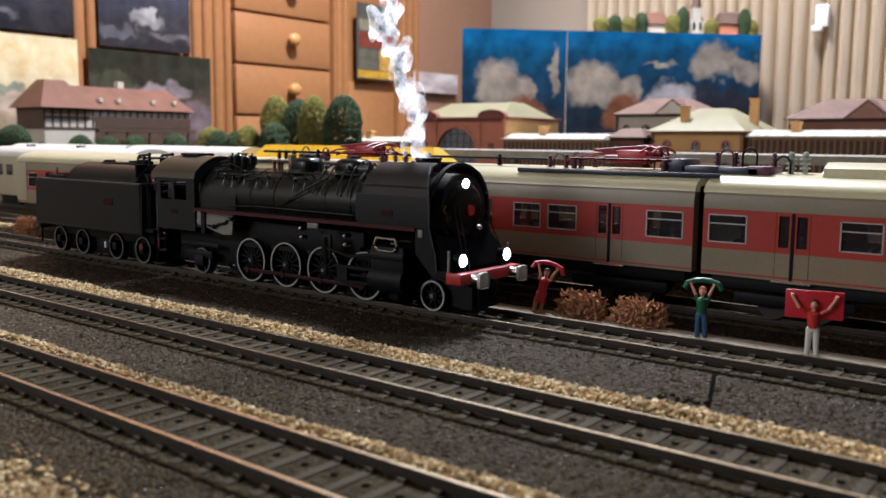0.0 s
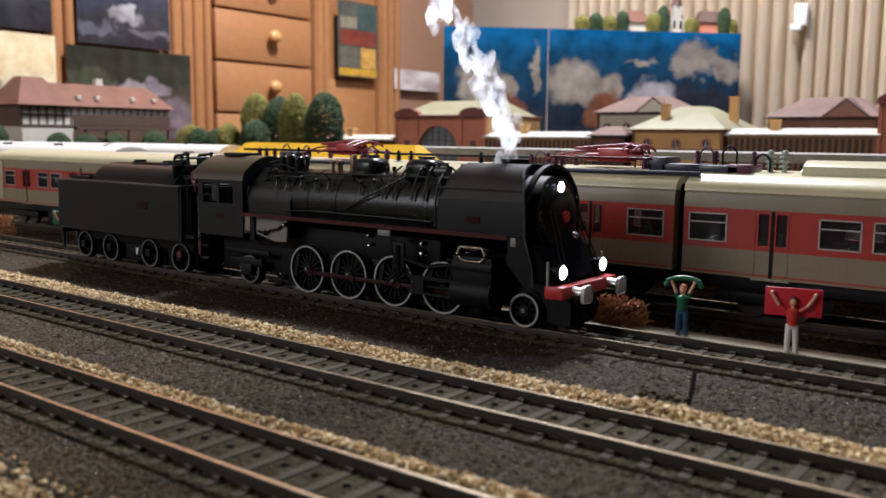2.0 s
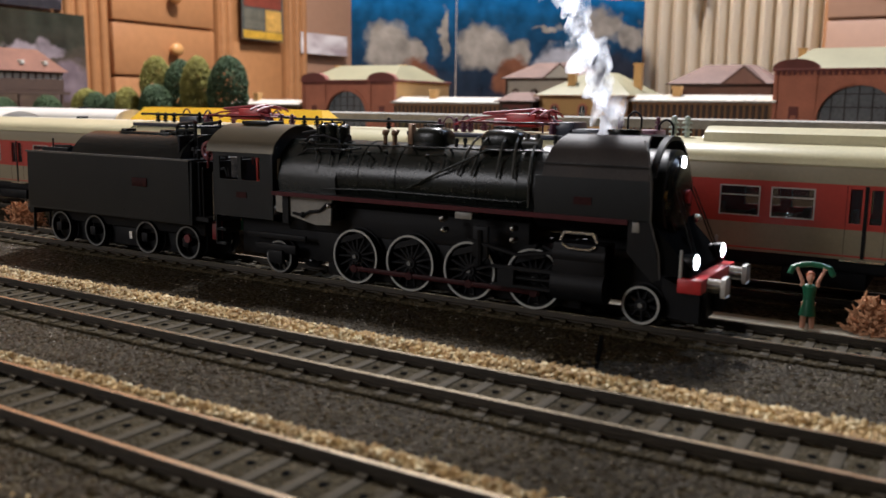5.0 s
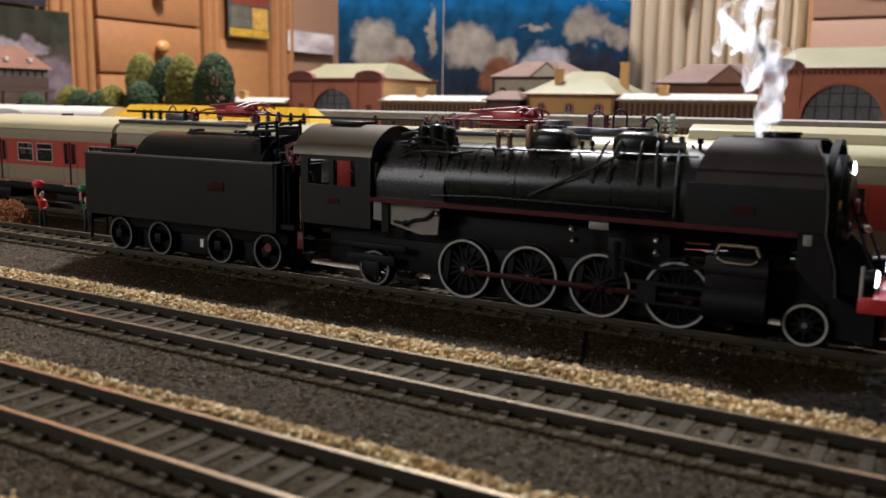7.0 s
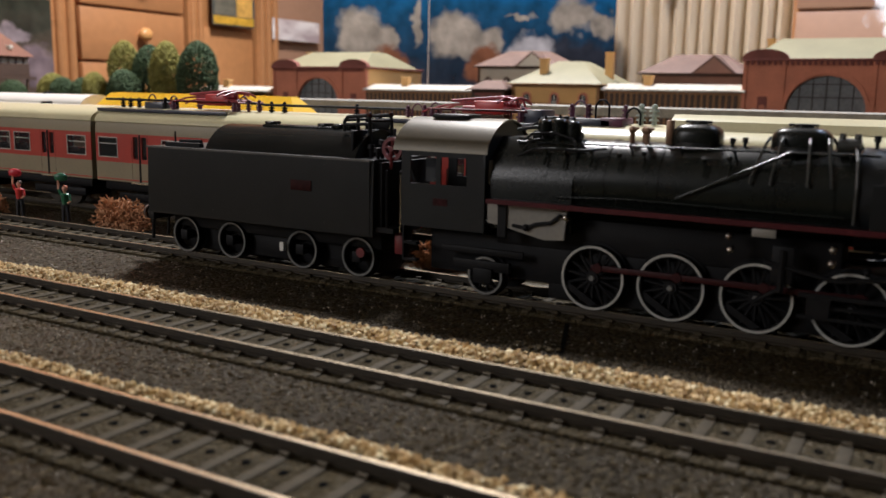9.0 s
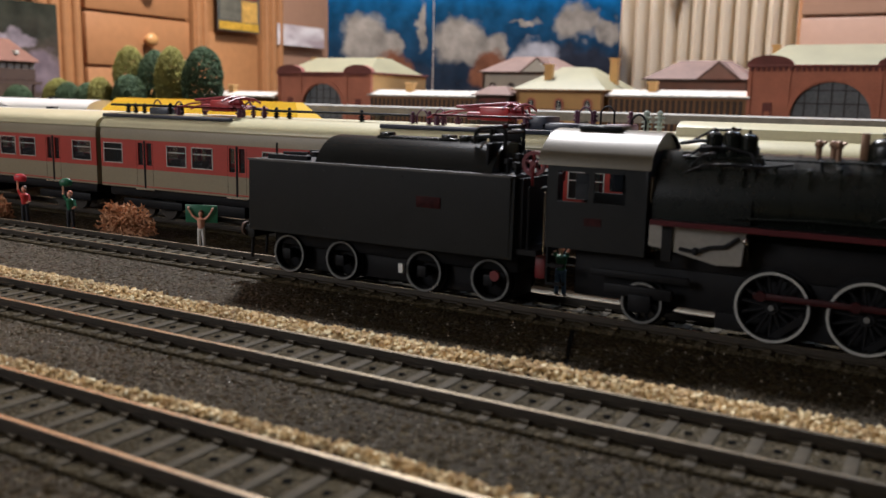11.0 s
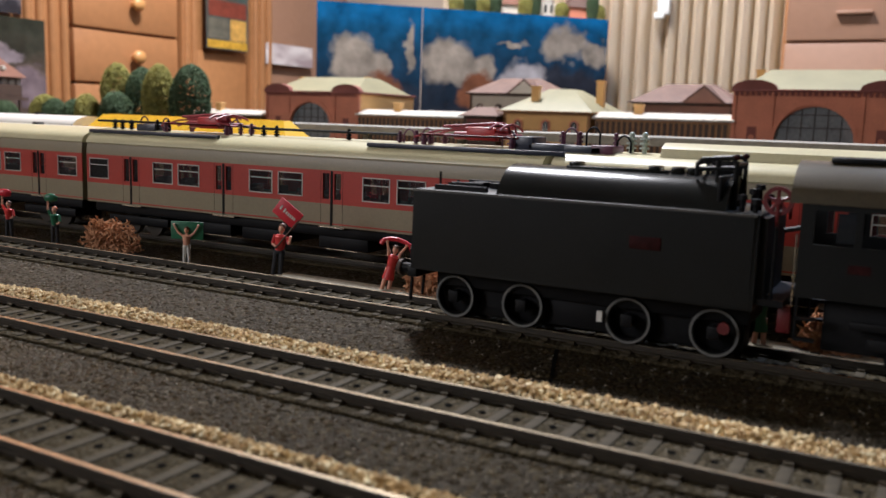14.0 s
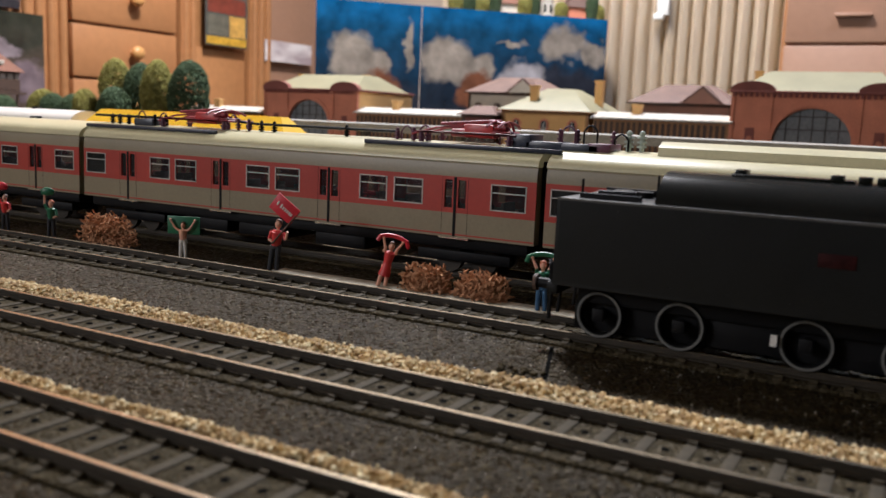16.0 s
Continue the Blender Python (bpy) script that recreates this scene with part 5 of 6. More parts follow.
def villa(x, y, w, d, h, rh, wall_mat, trim_mat, roof_mat, label, stacks, gable=False):
    o = thing("model_house", label, "building", pose(x * K, y * K, -3.2 * K), "model buildings")
    bm = B()
    bx(bm, 0, w, 0, d, 0, h)
    part("wall", bm, wall_mat, o)
    bm = B()
    bx(bm, -2, w + 2, -2, d + 2, h - 4, h - 1, 0.4)
    bx(bm, -1, w + 1, -1, d + 1, h * 0.66, h * 0.68)
    for k in (0, w):
        bx(bm, k - 2, k + 2, -1, 3, 0, h - 4)
    part("trim", bm, trim_mat, o)
    n = max(3, int(w / 30))
    for i in range(n):
        m = (i + 0.5) * w / n
        bm = B()
        prism(bm, [(m - 6.5, h * 0.46), (m + 6.5, h * 0.46)] + [(m + 6.5 * math.cos(radians(q)), h * 0.78 + 6.5 * math.sin(radians(q))) for q in range(0, 181, 20)], -1.2, 0, "y")
        wn = part("window", bm, BRICK if wall_mat is OCHRE else trim_mat, o, "arched brick window surround")
        part("sill", bx(B(), m - 8, m + 8, -2.4, 0, h * 0.44, h * 0.47), trim_mat, wn)
        bm = B()
        prism(bm, [(m - 4, h * 0.5), (m + 4, h * 0.5)] + [(m + 4 * math.cos(radians(q)), h * 0.78 + 4 * math.sin(radians(q))) for q in range(0, 181, 30)], -1.5, -1.2, "y")
        part("pane", bm, GLASS_DARK, wn)
        bm = B()
        bx(bm, m - 0.5, m + 0.5, -1.9, -1.5, h * 0.5, h * 0.82)
        bx(bm, m - 4, m + 4, -1.9, -1.5, h * 0.68, h * 0.70)
        part("bars", bm, PLASTER, wn)
    for i in range(2):
        m = d * (0.3 + 0.4 * i)
        bm = B()
        bx(bm, w, w + 1.2, m - 5, m + 5, h * 0.5, h * 0.88)
        part("side_window", bm, trim_mat, o)
    bm = B()
    gabled(bm, -7, w + 7, -7, d + 7, h, h + rh, min(w, d) * 0.42)
    rf = part("roof", bm, roof_mat, o)
    part("eaves_board", bx(B(), -7.5, w + 7.5, -7.5, d + 7.5, h - 1, h + 0.6, 0.3), trim_mat, rf)
    if gable:
        bm = B()
        prism(bm, [(w * 0.5, h), (w * 0.95, h), (w * 0.725, h + rh * 0.9)], -9, d * 0.5, "y")
        part("cross_gable", bm, roof_mat, o)
        part("gable_wall", prism(B(), [(w * 0.54, h), (w * 0.91, h), (w * 0.725, h + rh * 0.75)], -9.8, -9, "y"), wall_mat, o)
    for cx, cy, ch in stacks:
        bm = B()
        bx(bm, cx - 5, cx + 5, cy - 4, cy + 4, h, h + ch)
        bx(bm, cx - 6, cx + 6, cy - 5, cy + 5, h + ch, h + ch + 2.5)
        part("chimney", bm, OCHRE, o, "ochre chimney stack")
    return o


def timber_house():
    """A half-timbered house with a clay roof; it runs along the wardrobe."""
    o = thing("half_timbered_house", "long half-timbered model house with a clay tile roof", "building", pose(-1.44, 0.738, 0.006) @ pose(0, 0, 0, 0, 0, 90), "model buildings")
    w, d, h = 285, 90, 100
    bm = B()
    bx(bm, 0, w, 0, d, 66, h)
    bx(bm, 0, 90, 0, d, -9.2, 66)
    part("wall", bm, PLASTER, o, "pale plaster between beams")
    me = mesh_of("beam", bx(B(), -1.6, 1.6, -1.2, d + 1.2, 66, h), TIMBER)
    for x in np.arange(0, w + 1, 14.5):
        q = new("beam", me)
        q.parent, q.location = o, (x * K, 0, 0)
    me = mesh_of("rail_beam", bx(B(), -1.5, w + 1.5, -1.4, d + 1.4, -1.8, 1.8), TIMBER)
    for z in (66, 84, 98):
        q = new("rail_beam", me)
        q.parent, q.location = o, (0, 0, z * K)
    bm = B()
    bx(bm, 91, w + 1, -1.9, d + 1.9, 68, 87)
    bx(bm, 92, w + 8, -10, d, 60, 65)
    for x in (110, 150, 195, 240, 278):
        bx(bm, x - 2, x + 2, -8, -4, -9.2, 62)
    part("gallery", bm, TIMBER, o, "dark wooden gallery")
    bm = B()
    gabled(bm, -6, w + 8, -8, d + 8, h, h + 40, 34)
    gabled(bm, -12, 84, -14, d + 10, h, h + 48, 30)
    part("roof", bm, TILE, o, "clay tile roof")
    for x in (100, 135, 205, 250):
        bm = B()
        bx(bm, x, x + 7, -1, 14, h + 12, h + 19, 0.5)
        part("skylight", bm, PLASTER, o)
    bm = B()
    bx(bm, 160, 172, 38, 50, h + 20, h + 52)
    part("chimney", bm, PLASTER, o)
    return o


def round_tree(x, y, r, z0, z1, leaf, seed, label):
    """A trimmed model tree: trunk, limbs and a dense crown of small clumps."""
    rnd = np.random.RandomState(seed)
    o = thing("model_tree", label, "tree", pose(x * K, y * K, -3.2 * K), "model trees")
    bm = B()
    cyl(bm, (0, 0, 0), (0, 0, z0 + (z1 - z0) * 0.5), 3.4, 1.0, 8)
    for a in range(4):
        cyl(bm, (0, 0, z0 + a * 4), (r * 0.35 * math.cos(a * 2.1), r * 0.35 * math.sin(a * 2.1), z0 + 8 + a * 4), 1.0, 0.4, 5)
    part("trunk", bm, BARK, o)
    ico = B()
    bmesh.ops.create_icosphere(ico, subdivisions=1, radius=1)
    base = np.array([v.co[:] for v in ico.verts])
    tri = np.array([[v.index for v in f.verts] for f in ico.faces])
    ico.free()
    n = 4200
    r *= 0.94
    u = rnd.uniform(0, 1, n)
    a = rnd.uniform(0, 2 * math.pi, n)
    prof = np.clip(1 - np.clip((u - 0.55) / 0.45, 0, 1) ** 2.4, 0, 1) ** 0.5 * (0.86 + 0.14 * np.sin(math.pi * u))
    rr = r * prof * (0.86 + 0.14 * rnd.uniform(0, 1, n)) * (1 + 0.06 * np.sin(3 * a + 7 * u + seed))
    c = np.stack([rr * np.cos(a), rr * np.sin(a), z0 + (z1 - z0) * u], 1)
    s = rnd.uniform(0.9, 2.0, n)
    v = (base[None] * s[:, None, None] * rnd.uniform(0.6, 1.3, (n, 1, 3)) + rnd.normal(0, 0.5, (n, 12, 3)) + c[:, None, :]) * K
    f = (tri[None] + (np.arange(n) * 12)[:, None, None]).reshape(-1, 3)
    me = bpy.data.meshes.new("crown")
    me.from_pydata(v.reshape(-1, 3).tolist(), [], f.tolist())
    me.materials.append(leaf)
    ob = new("crown", me)
    ob.parent = o
    return o


# ---- pictures, furniture and curtain of the room ----
def picture_material(name, stops, scale, seed, stretch=(1, 1, 1), gloss=0.22):
    """A printed photograph: soft blotches of sky, cloud, rock and wood under gloss."""
    m = bpy.data.materials.new(name)
    m.use_nodes = True
    n, l = m.node_tree.nodes, m.node_tree.links
    b = n["Principled BSDF"]
    co, mp = n.new("ShaderNodeTexCoord"), n.new("ShaderNodeMapping")
    mp.inputs["Scale"].default_value = stretch
    mp.inputs["Location"].default_value = (seed, seed * 0.37, 0)
    nz = n.new("ShaderNodeTexNoise")
    nz.inputs["Scale"].default_value, nz.inputs["Detail"].default_value = scale, 7
    r = n.new("ShaderNodeValToRGB")
    e = r.color_ramp.elements
    e[0].position, e[0].color = stops[0][0], (*stops[0][1], 1)
    e[1].position, e[1].color = stops[-1][0], (*stops[-1][1], 1)
    for p, c in stops[1:-1]:
        k = e.new(p)
        k.color = (*c, 1)
    l.new(co.outputs["Object"], mp.inputs["Vector"])
    l.new(mp.outputs["Vector"], nz.inputs["Vector"])
    l.new(nz.outputs["Fac"], r.inputs["Fac"])
    l.new(r.outputs["Color"], b.inputs["Base Color"])
    b.inputs["Roughness"].default_value = gloss
    return m


def sky_material(name, blobs, seed, horizon, cols=((0.010, 0.016, 0.026), (0.011, 0.030, 0.058), (0.011, 0.050, 0.105), (0.014, 0.105, 0.26))):
    """A printed landscape: blue sky over a dark wooded slope, with cloud, tree and painted glare shapes at given places
    (metres).
    """
    m = bpy.data.materials.new(name)
    m.use_nodes = True
    n, l = m.node_tree.nodes, m.node_tree.links
    b = n["Principled BSDF"]
    b.inputs["Roughness"].default_value = 0.18
    co = n.new("ShaderNodeTexCoord")
    warp = n.new("ShaderNodeTexNoise")
    warp.inputs["Scale"].default_value, warp.inputs["Detail"].default_value = 26, 9
    l.new(co.outputs["Object"], warp.inputs["Vector"])
    mixv = n.new("ShaderNodeVectorMath")
    mixv.operation = "MULTIPLY_ADD"
    mixv.inputs[1].default_value = (0.07, 0.0, 0.07)
    l.new(warp.outputs["Color"], mixv.inputs[0])
    l.new(co.outputs["Object"], mixv.inputs[2])
    sep = n.new("ShaderNodeSeparateXYZ")
    l.new(mixv.outputs["Vector"], sep.inputs[0])
    ramp = n.new("ShaderNodeValToRGB")
    e = ramp.color_ramp.elements
    e[0].position, e[0].color = horizon - 0.2, (*cols[0], 1)
    e[1].position, e[1].color = 1.0, (*cols[3], 1)
    k = e.new(horizon)
    k.color = (*cols[1], 1)
    k = e.new(horizon + 0.2)
    k.color = (*cols[2], 1)
    mr = n.new("ShaderNodeMapRange")
    mr.inputs["From Max"].default_value = 0.33
    l.new(sep.outputs["Z"], mr.inputs["Value"])
    l.new(mr.outputs["Result"], ramp.inputs["Fac"])
    last = ramp.outputs["Color"]
    for x, z, rx, rz, c in blobs:
        sub = n.new("ShaderNodeVectorMath")
        sub.operation = "SUBTRACT"
        sub.inputs[1].default_value = (x + 0.035, 0, z + 0.035)
        l.new(mixv.outputs["Vector"], sub.inputs[0])
        sc = n.new("ShaderNodeVectorMath")
        sc.operation = "MULTIPLY"
        sc.inputs[1].default_value = (1 / rx, 0, 1 / rz)
        l.new(sub.outputs["Vector"], sc.inputs[0])
        ln = n.new("ShaderNodeVectorMath")
        ln.operation = "LENGTH"
        l.new(sc.outputs["Vector"], ln.inputs[0])
        q = n.new("ShaderNodeMapRange")
        q.inputs["From Min"].default_value, q.inputs["From Max"].default_value = 1.1, 0.75
        l.new(ln.outputs["Value"], q.inputs["Value"])
        mx = n.new("ShaderNodeMix")
        mx.data_type = "RGBA"
        l.new(q.outputs["Result"], mx.inputs["Factor"])
        l.new(last, mx.inputs["A"])
        mx.inputs["B"].default_value = (*c, 1)
        last = mx.outputs["Result"]
    fine = n.new("ShaderNodeTexNoise")
    fine.inputs["Scale"].default_value, fine.inputs["Detail"].default_value = 34, 10
    l.new(co.outputs["Object"], fine.inputs["Vector"])
    mul = n.new("ShaderNodeMix")
    mul.data_type, mul.blend_type = "RGBA", "OVERLAY"
    mul.inputs["Factor"].default_value = 0.8
    l.new(last, mul.inputs["A"])
    l.new(fine.outputs["Fac"], mul.inputs["B"])
    l.new(mul.outputs["Result"], b.inputs["Base Color"])
    # the print is not quite flat
    bp = n.new("ShaderNodeBump")
    wv = n.new("ShaderNodeTexNoise")
    wv.inputs["Scale"].default_value = 7
    l.new(co.outputs["Object"], wv.inputs["Vector"])
    l.new(wv.outputs["Fac"], bp.inputs["Height"])
    bp.inputs["Strength"].default_value, bp.inputs["Distance"].default_value = 0.35, 0.03
    l.new(bp.outputs["Normal"], b.inputs["Normal"])
    return m


def curtain(x0, x1, y, z0, z1):
    bm = B()
    n = 0
    x, pts = x0, []
    rnd = random.Random(4)
    while x < x1:
        w = rnd.uniform(27, 36)
        for k in range(8):
            a = 2 * math.pi * k / 8
            pts.append((x + w * k / 8 + 4.5 * math.sin(a), y - 18 * math.cos(a)))
        x += w
    rows = []
    for z in (z0, z1):
        rows.append([bm.verts.new((px * K, py * K, z * K)) for px, py in pts])
    for i in range(len(pts) - 1):
        bm.faces.new((rows[0][i], rows[0][i + 1], rows[1][i + 1], rows[1][i]))
    back = bmesh.ops.solidify(bm, geom=bm.faces[:], thickness=1.5 * K)
    return solid("curtain", bm, CURTAIN, "beige pleated curtain hanging across the corner window", "curtain")



# ---- the place, put together ----
curtain(-1150, -300, 2050, -700, 900)

bm = B()
bx(bm, -14, 14, -16, 0, -24, 24, 3)
bx(bm, -20, 4, -22, -6, -34, -20, 3)
solid("curtain_cord_weight", bm, WHITE, "small white plastic cord holder on the curtain", "cord holder", pose(-0.569, 2.026, 0.33))

# wardrobe front along the west wall: columns, drawers with knobs, panels
def wardrobe():
    o = thing("wardrobe", "warm brown wooden wardrobe with drawers, fluted posts and round knobs", "wardrobe", pose(-1.6, 0, 0))
    bm = B()
    bx(bm, -280, -14, 300, 2250, -900, 900)
    part("carcass", bm, WOOD, o)
    for y0, y1 in ((1135, 1245), (1560, 1606), (1800, 1880), (870, 925), (600, 640)):
        bm = B()
        bx(bm, -14, 10, y0, y1, -900, 900, 2)
        n = max(2, int((y1 - y0) / 26))
        rods = []
        for i in range(n):
            yy = y0 + (i + 0.5) * (y1 - y0) / n
            rods.append(cyl(B(), (10, yy, -900), (10, yy, 900), (y1 - y0) / n * 0.36, seg=12))
        post = part("fluted_post", bm, WOOD, o, "fluted wooden post")
        for rod in rods:
            part("flute", rod, WOOD, post)
    z = -120
    while z < 700:
        bm = B()
        bx(bm, -14, 2, 1262, 1552, z + 3, z + 112, 3)
        dr = part("drawer", bm, WOOD_DRAWER, o, "flat wooden drawer front")
        bm = B()
        cyl(bm, (2, 1420, z + 63), (14, 1420, z + 63), 7, 9, 16)
        ball(bm, (20, 1420, z + 63), 11, 17, 15, 18)
        part("knob", bm, KNOB, dr, "round light wooden knob")
        z += 115
    bm = B()
    bx(bm, -14, -2, 1884, 2240, -900, 900, 2)
    part("door", bm, WOOD_PALE, o, "plain pinkish door panel")
    bm = B()
    bx(bm, -14, -4, 1610, 1796, -900, 205, 2)
    part("door", bm, WOOD, o, "wooden door panel")
    return o


WOOD_DRAWER = mat("drawer_wood", (0.43, 0.20, 0.075), 0.4, 0, 0.15, 3.0, 0.08, 60)
wardrobe()


def cupboard():
    o = thing("cupboard", "pinkish wooden cupboard with long bar handles", "cupboard", pose(0, 2.0, 0))
    part("carcass", bx(B(), -308, 900, 0, 380, -900, 900), WOOD, o)
    for x0, x1 in ((-300, 150), (156, 600)):
        for z0, z1 in ((242, 700), (-200, 236)):
            d = part("door", bx(B(), x0, x1, -14, 0, z0, z1, 3), WOOD_PALE, o, "plain pinkish door")
            part("handle", bx(B(), x0 + 94, x0 + 162, -30, -14, z0 + 50, z0 + 57, 2), WOOD_PALE, d, "long bar handle")
    return o


cupboard()


def shelf_village():
    """A shelf above the great photograph with a small church, houses and trees."""
    base = pose(-0.93, 1.74, 0.283, 0, 0, 45)
    solid("wall_shelf", bx(B(), -60, 318, -50, 60, -8, 0, 1), CURTAIN, "narrow wooden shelf with model houses", "shelf", base)
    for x, w, h, rm, wm in ((70, 50, 26, TILE, PLASTER), (235, 60, 30, TILE_BROWN, BRICK)):
        o = thing("small_model_house", "tiny model house with a tiled roof", "building", base @ pose(x * K, -0.03, 0), "model buildings")
        part("wall", bx(B(), 0, w, 0, 40, 0, h), wm, o)
        part("roof", gabled(B(), -4, w + 4, -4, 44, h, h + 26, 12), rm, o)
    o = thing("model_church", "small pale model church with a pointed tower", "building", base @ pose(0.165, -0.03, 0), "model buildings")
    part("nave", bx(B(), 0, 34, 0, 60, 0, 36), PLASTER, o)
    part("tower", bx(B(), 8, 26, -4, 14, 0, 62), PLASTER, o)
    part("roof", gabled(B(), -3, 37, 8, 64, 36, 60, 4), BRICK_DARK, o)
    part("spire", cyl(B(), (17, 5, 62), (17, 5, 110), 13, 0.5, 4), TILE_BROWN, o)
    for k in (8, 22):
        part("window", bx(B(), k, k + 5, -4.6, -4, 14, 30), GLASS_DARK, o)
    for i, (x, r, h) in enumerate(((-30, 16, 34), (0, 15, 40), (30, 16, 36), (58, 14, 46), (128, 16, 44), (150, 13, 60), (214, 15, 36), (288, 14, 60), (304, 14, 36))):
        p = base @ Vector((x * K, -0.035, 0))
        t = round_tree(p.x / K, p.y / K, r, 4, h, LEAF_DARK if i % 2 else LEAF_OLIVE, 80 + i, "small dense model tree on the shelf")
        t.matrix_basis = Matrix.Translation(p)


shelf_village()

def sheet(name, w, h, material, label, m, t=0.8):
    return solid(name, bx(B(), 0, w, -t, 0, 0, h), material, label, "picture", m, "pictures on the furniture")


CLOUD_AND_GLARE, AUTUMN, DARKWOOD = (0.23, 0.195, 0.155), (0.15, 0.06, 0.03), (0.02, 0.022, 0.03)
# the narrow upright blob at x 0.19 is a painted streak of glare
SKY_A = sky_material("sky_print_a", [(0.05, 0.02, 0.09, 0.07, DARKWOOD), (0.17, 0.05, 0.08, 0.06, DARKWOOD), (0.075, 0.17, 0.055, 0.055, CLOUD_AND_GLARE), (0.115, 0.155, 0.035, 0.03, CLOUD_AND_GLARE), (0.135, 0.11, 0.04, 0.04, AUTUMN), (0.19, 0.20, 0.012, 0.05, CLOUD_AND_GLARE)], 1, 0.58)
SKY_B = sky_material("sky_print_b", [(0.10, 0.03, 0.12, 0.06, DARKWOOD), (0.30, 0.12, 0.14, 0.06, DARKWOOD), (0.055, 0.175, 0.06, 0.05, CLOUD_AND_GLARE), (0.12, 0.16, 0.04, 0.04, CLOUD_AND_GLARE), (0.125, 0.115, 0.05, 0.04, AUTUMN), (0.22, 0.15, 0.05, 0.035, (0.28, 0.26, 0.26)), (0.31, 0.225, 0.06, 0.04, CLOUD_AND_GLARE), (0.20, 0.215, 0.03, 0.008, CLOUD_AND_GLARE), (0.385, 0.205, 0.03, 0.03, CLOUD_AND_GLARE)], 2, 0.62)
GREY_PIC = sky_material("mountain_photo", [(0.10, 0.058, 0.045, 0.020, (0.26, 0.25, 0.25)), (0.11, 0.07, 0.022, 0.014, (0.36, 0.35, 0.34)), (0.04, 0.03, 0.05, 0.012, (0.10, 0.10, 0.12)), (0.16, 0.03, 0.05, 0.01, (0.12, 0.11, 0.12))], 3, 0.25, ((0.022, 0.022, 0.026), (0.035, 0.036, 0.045), (0.04, 0.046, 0.075), (0.05, 0.06, 0.11)))
WOOD_PIC = sky_material("forest_photo", [(0.13, 0.11, 0.05, 0.02, (0.30, 0.25, 0.26)), (0.20, 0.12, 0.03, 0.02, (0.22, 0.18, 0.19)), (0.05, 0.13, 0.05, 0.03, (0.06, 0.065, 0.04)), (0.24, 0.06, 0.05, 0.04, (0.16, 0.12, 0.13))], 4, 0.5, ((0.10, 0.07, 0.05), (0.03, 0.03, 0.022), (0.022, 0.026, 0.018), (0.035, 0.04, 0.03)))
TOWN_PIC = sky_material("town_photo", [(0.10, 0.10, 0.05, 0.02, (0.35, 0.15, 0.10)), (0.20, 0.12, 0.06, 0.02, (0.50, 0.40, 0.30)), (0.26, 0.09, 0.04, 0.03, (0.38, 0.17, 0.10)), (0.05, 0.06, 0.06, 0.03, (0.45, 0.36, 0.28)), (0.27, 0.04, 0.02, 0.05, (0.03, 0.10, 0.30)), (0.16, 0.145, 0.05, 0.012, (0.25, 0.27, 0.20))], 5, 0.45, ((0.30, 0.20, 0.13), (0.45, 0.36, 0.26), (0.75, 0.62, 0.36), (0.80, 0.70, 0.42)))
# the west wall's pictures face east
WESTERN = lambda y, z: pose(-1.584, y * K, z * K, 0, 0, 90)
sheet("photograph", 205, 130, GREY_PIC, "dark glossy photograph of a snowy mountain", WESTERN(927, 232))
sheet("photograph", 278, 190, WOOD_PIC, "dark photograph of a wooded hillside", pose(-1.575, 0.897, 0.035, 0, 0, 90))
sheet("photograph", 300, 240, TOWN_PIC, "faded photograph of a town under a yellow sky", pose(-1.572, 0.575, -0.003, 0, 0, 90))
sheet("photograph", 330, 160, GREY_PIC, "dark photograph of a mountain range", WESTERN(560, 245))
poster = sheet("poster", 150, 190, mat("poster_paper", (0.10, 0.10, 0.085), 0.35, 0, 0.5, 16, 0.02, 40), "small colourful printed poster with a yellow foot", WESTERN(1630, 212))
for x0, x1, z0, z1, c in ((4, 146, 3, 22, (0.62, 0.36, 0.03)), (84, 142, 24, 76, (0.66, 0.38, 0.08)), (8, 80, 26, 74, (0.16, 0.15, 0.11)), (8, 142, 80, 118, (0.22, 0.05, 0.03)), (10, 70, 122, 150, (0.30, 0.27, 0.18)), (74, 140, 124, 182, (0.07, 0.11, 0.10))):
    part("print_patch", bx(B(), x0, x1, -1.3, -0.8, z0, z1), mat("poster_ink", c, 0.35, 0, 0.45, 30, 0.02, 90), poster)
sheet("photograph", 200, 55, picture_material("hazy_photo", [(0.35, (0.45, 0.36, 0.36)), (0.6, (0.85, 0.78, 0.74))], 9, 4.4, (1, 1, 3)), "pale hazy photograph on the door panel", WESTERN(1850, 190))
# the great sky photograph stands across the corner, in two sheets
for d, w in ((0, 212), (214, 410)):
    x, y = -1.083 + d * K * 0.7071, 1.416 + d * K * 0.7071
    sheet("backdrop_photograph", w, 282, SKY_A if d == 0 else SKY_B, "glossy blue photograph of clouds and mountains", pose(x, y, -0.003, 0, 0, 45))

# buildings behind the platforms
hall(-895, 1050, 169, 150, 92, 26, 37, 82, "red brick station hall with an arched window", OCHRE)
hall(-208, 1050, 176, 150, 102, 28, 41, 87, "large red brick engine hall with a round arch", BRICK)
wing(-726, 1045, 193, 40, 68, "low station wing with a pale sheet roof", ZINC_WHITE)
wing(-372, 1045, 164, 44, 73, "low station wing with a shiny sheet roof", ZINC_WHITE)
villa(-495, 1050, 115, 130, 74, 30, OCHRE, OCHRE_TRIM, ZINC, "yellow station building with a pale hipped roof", ((34, 20, 30), (104, 70, 40)))
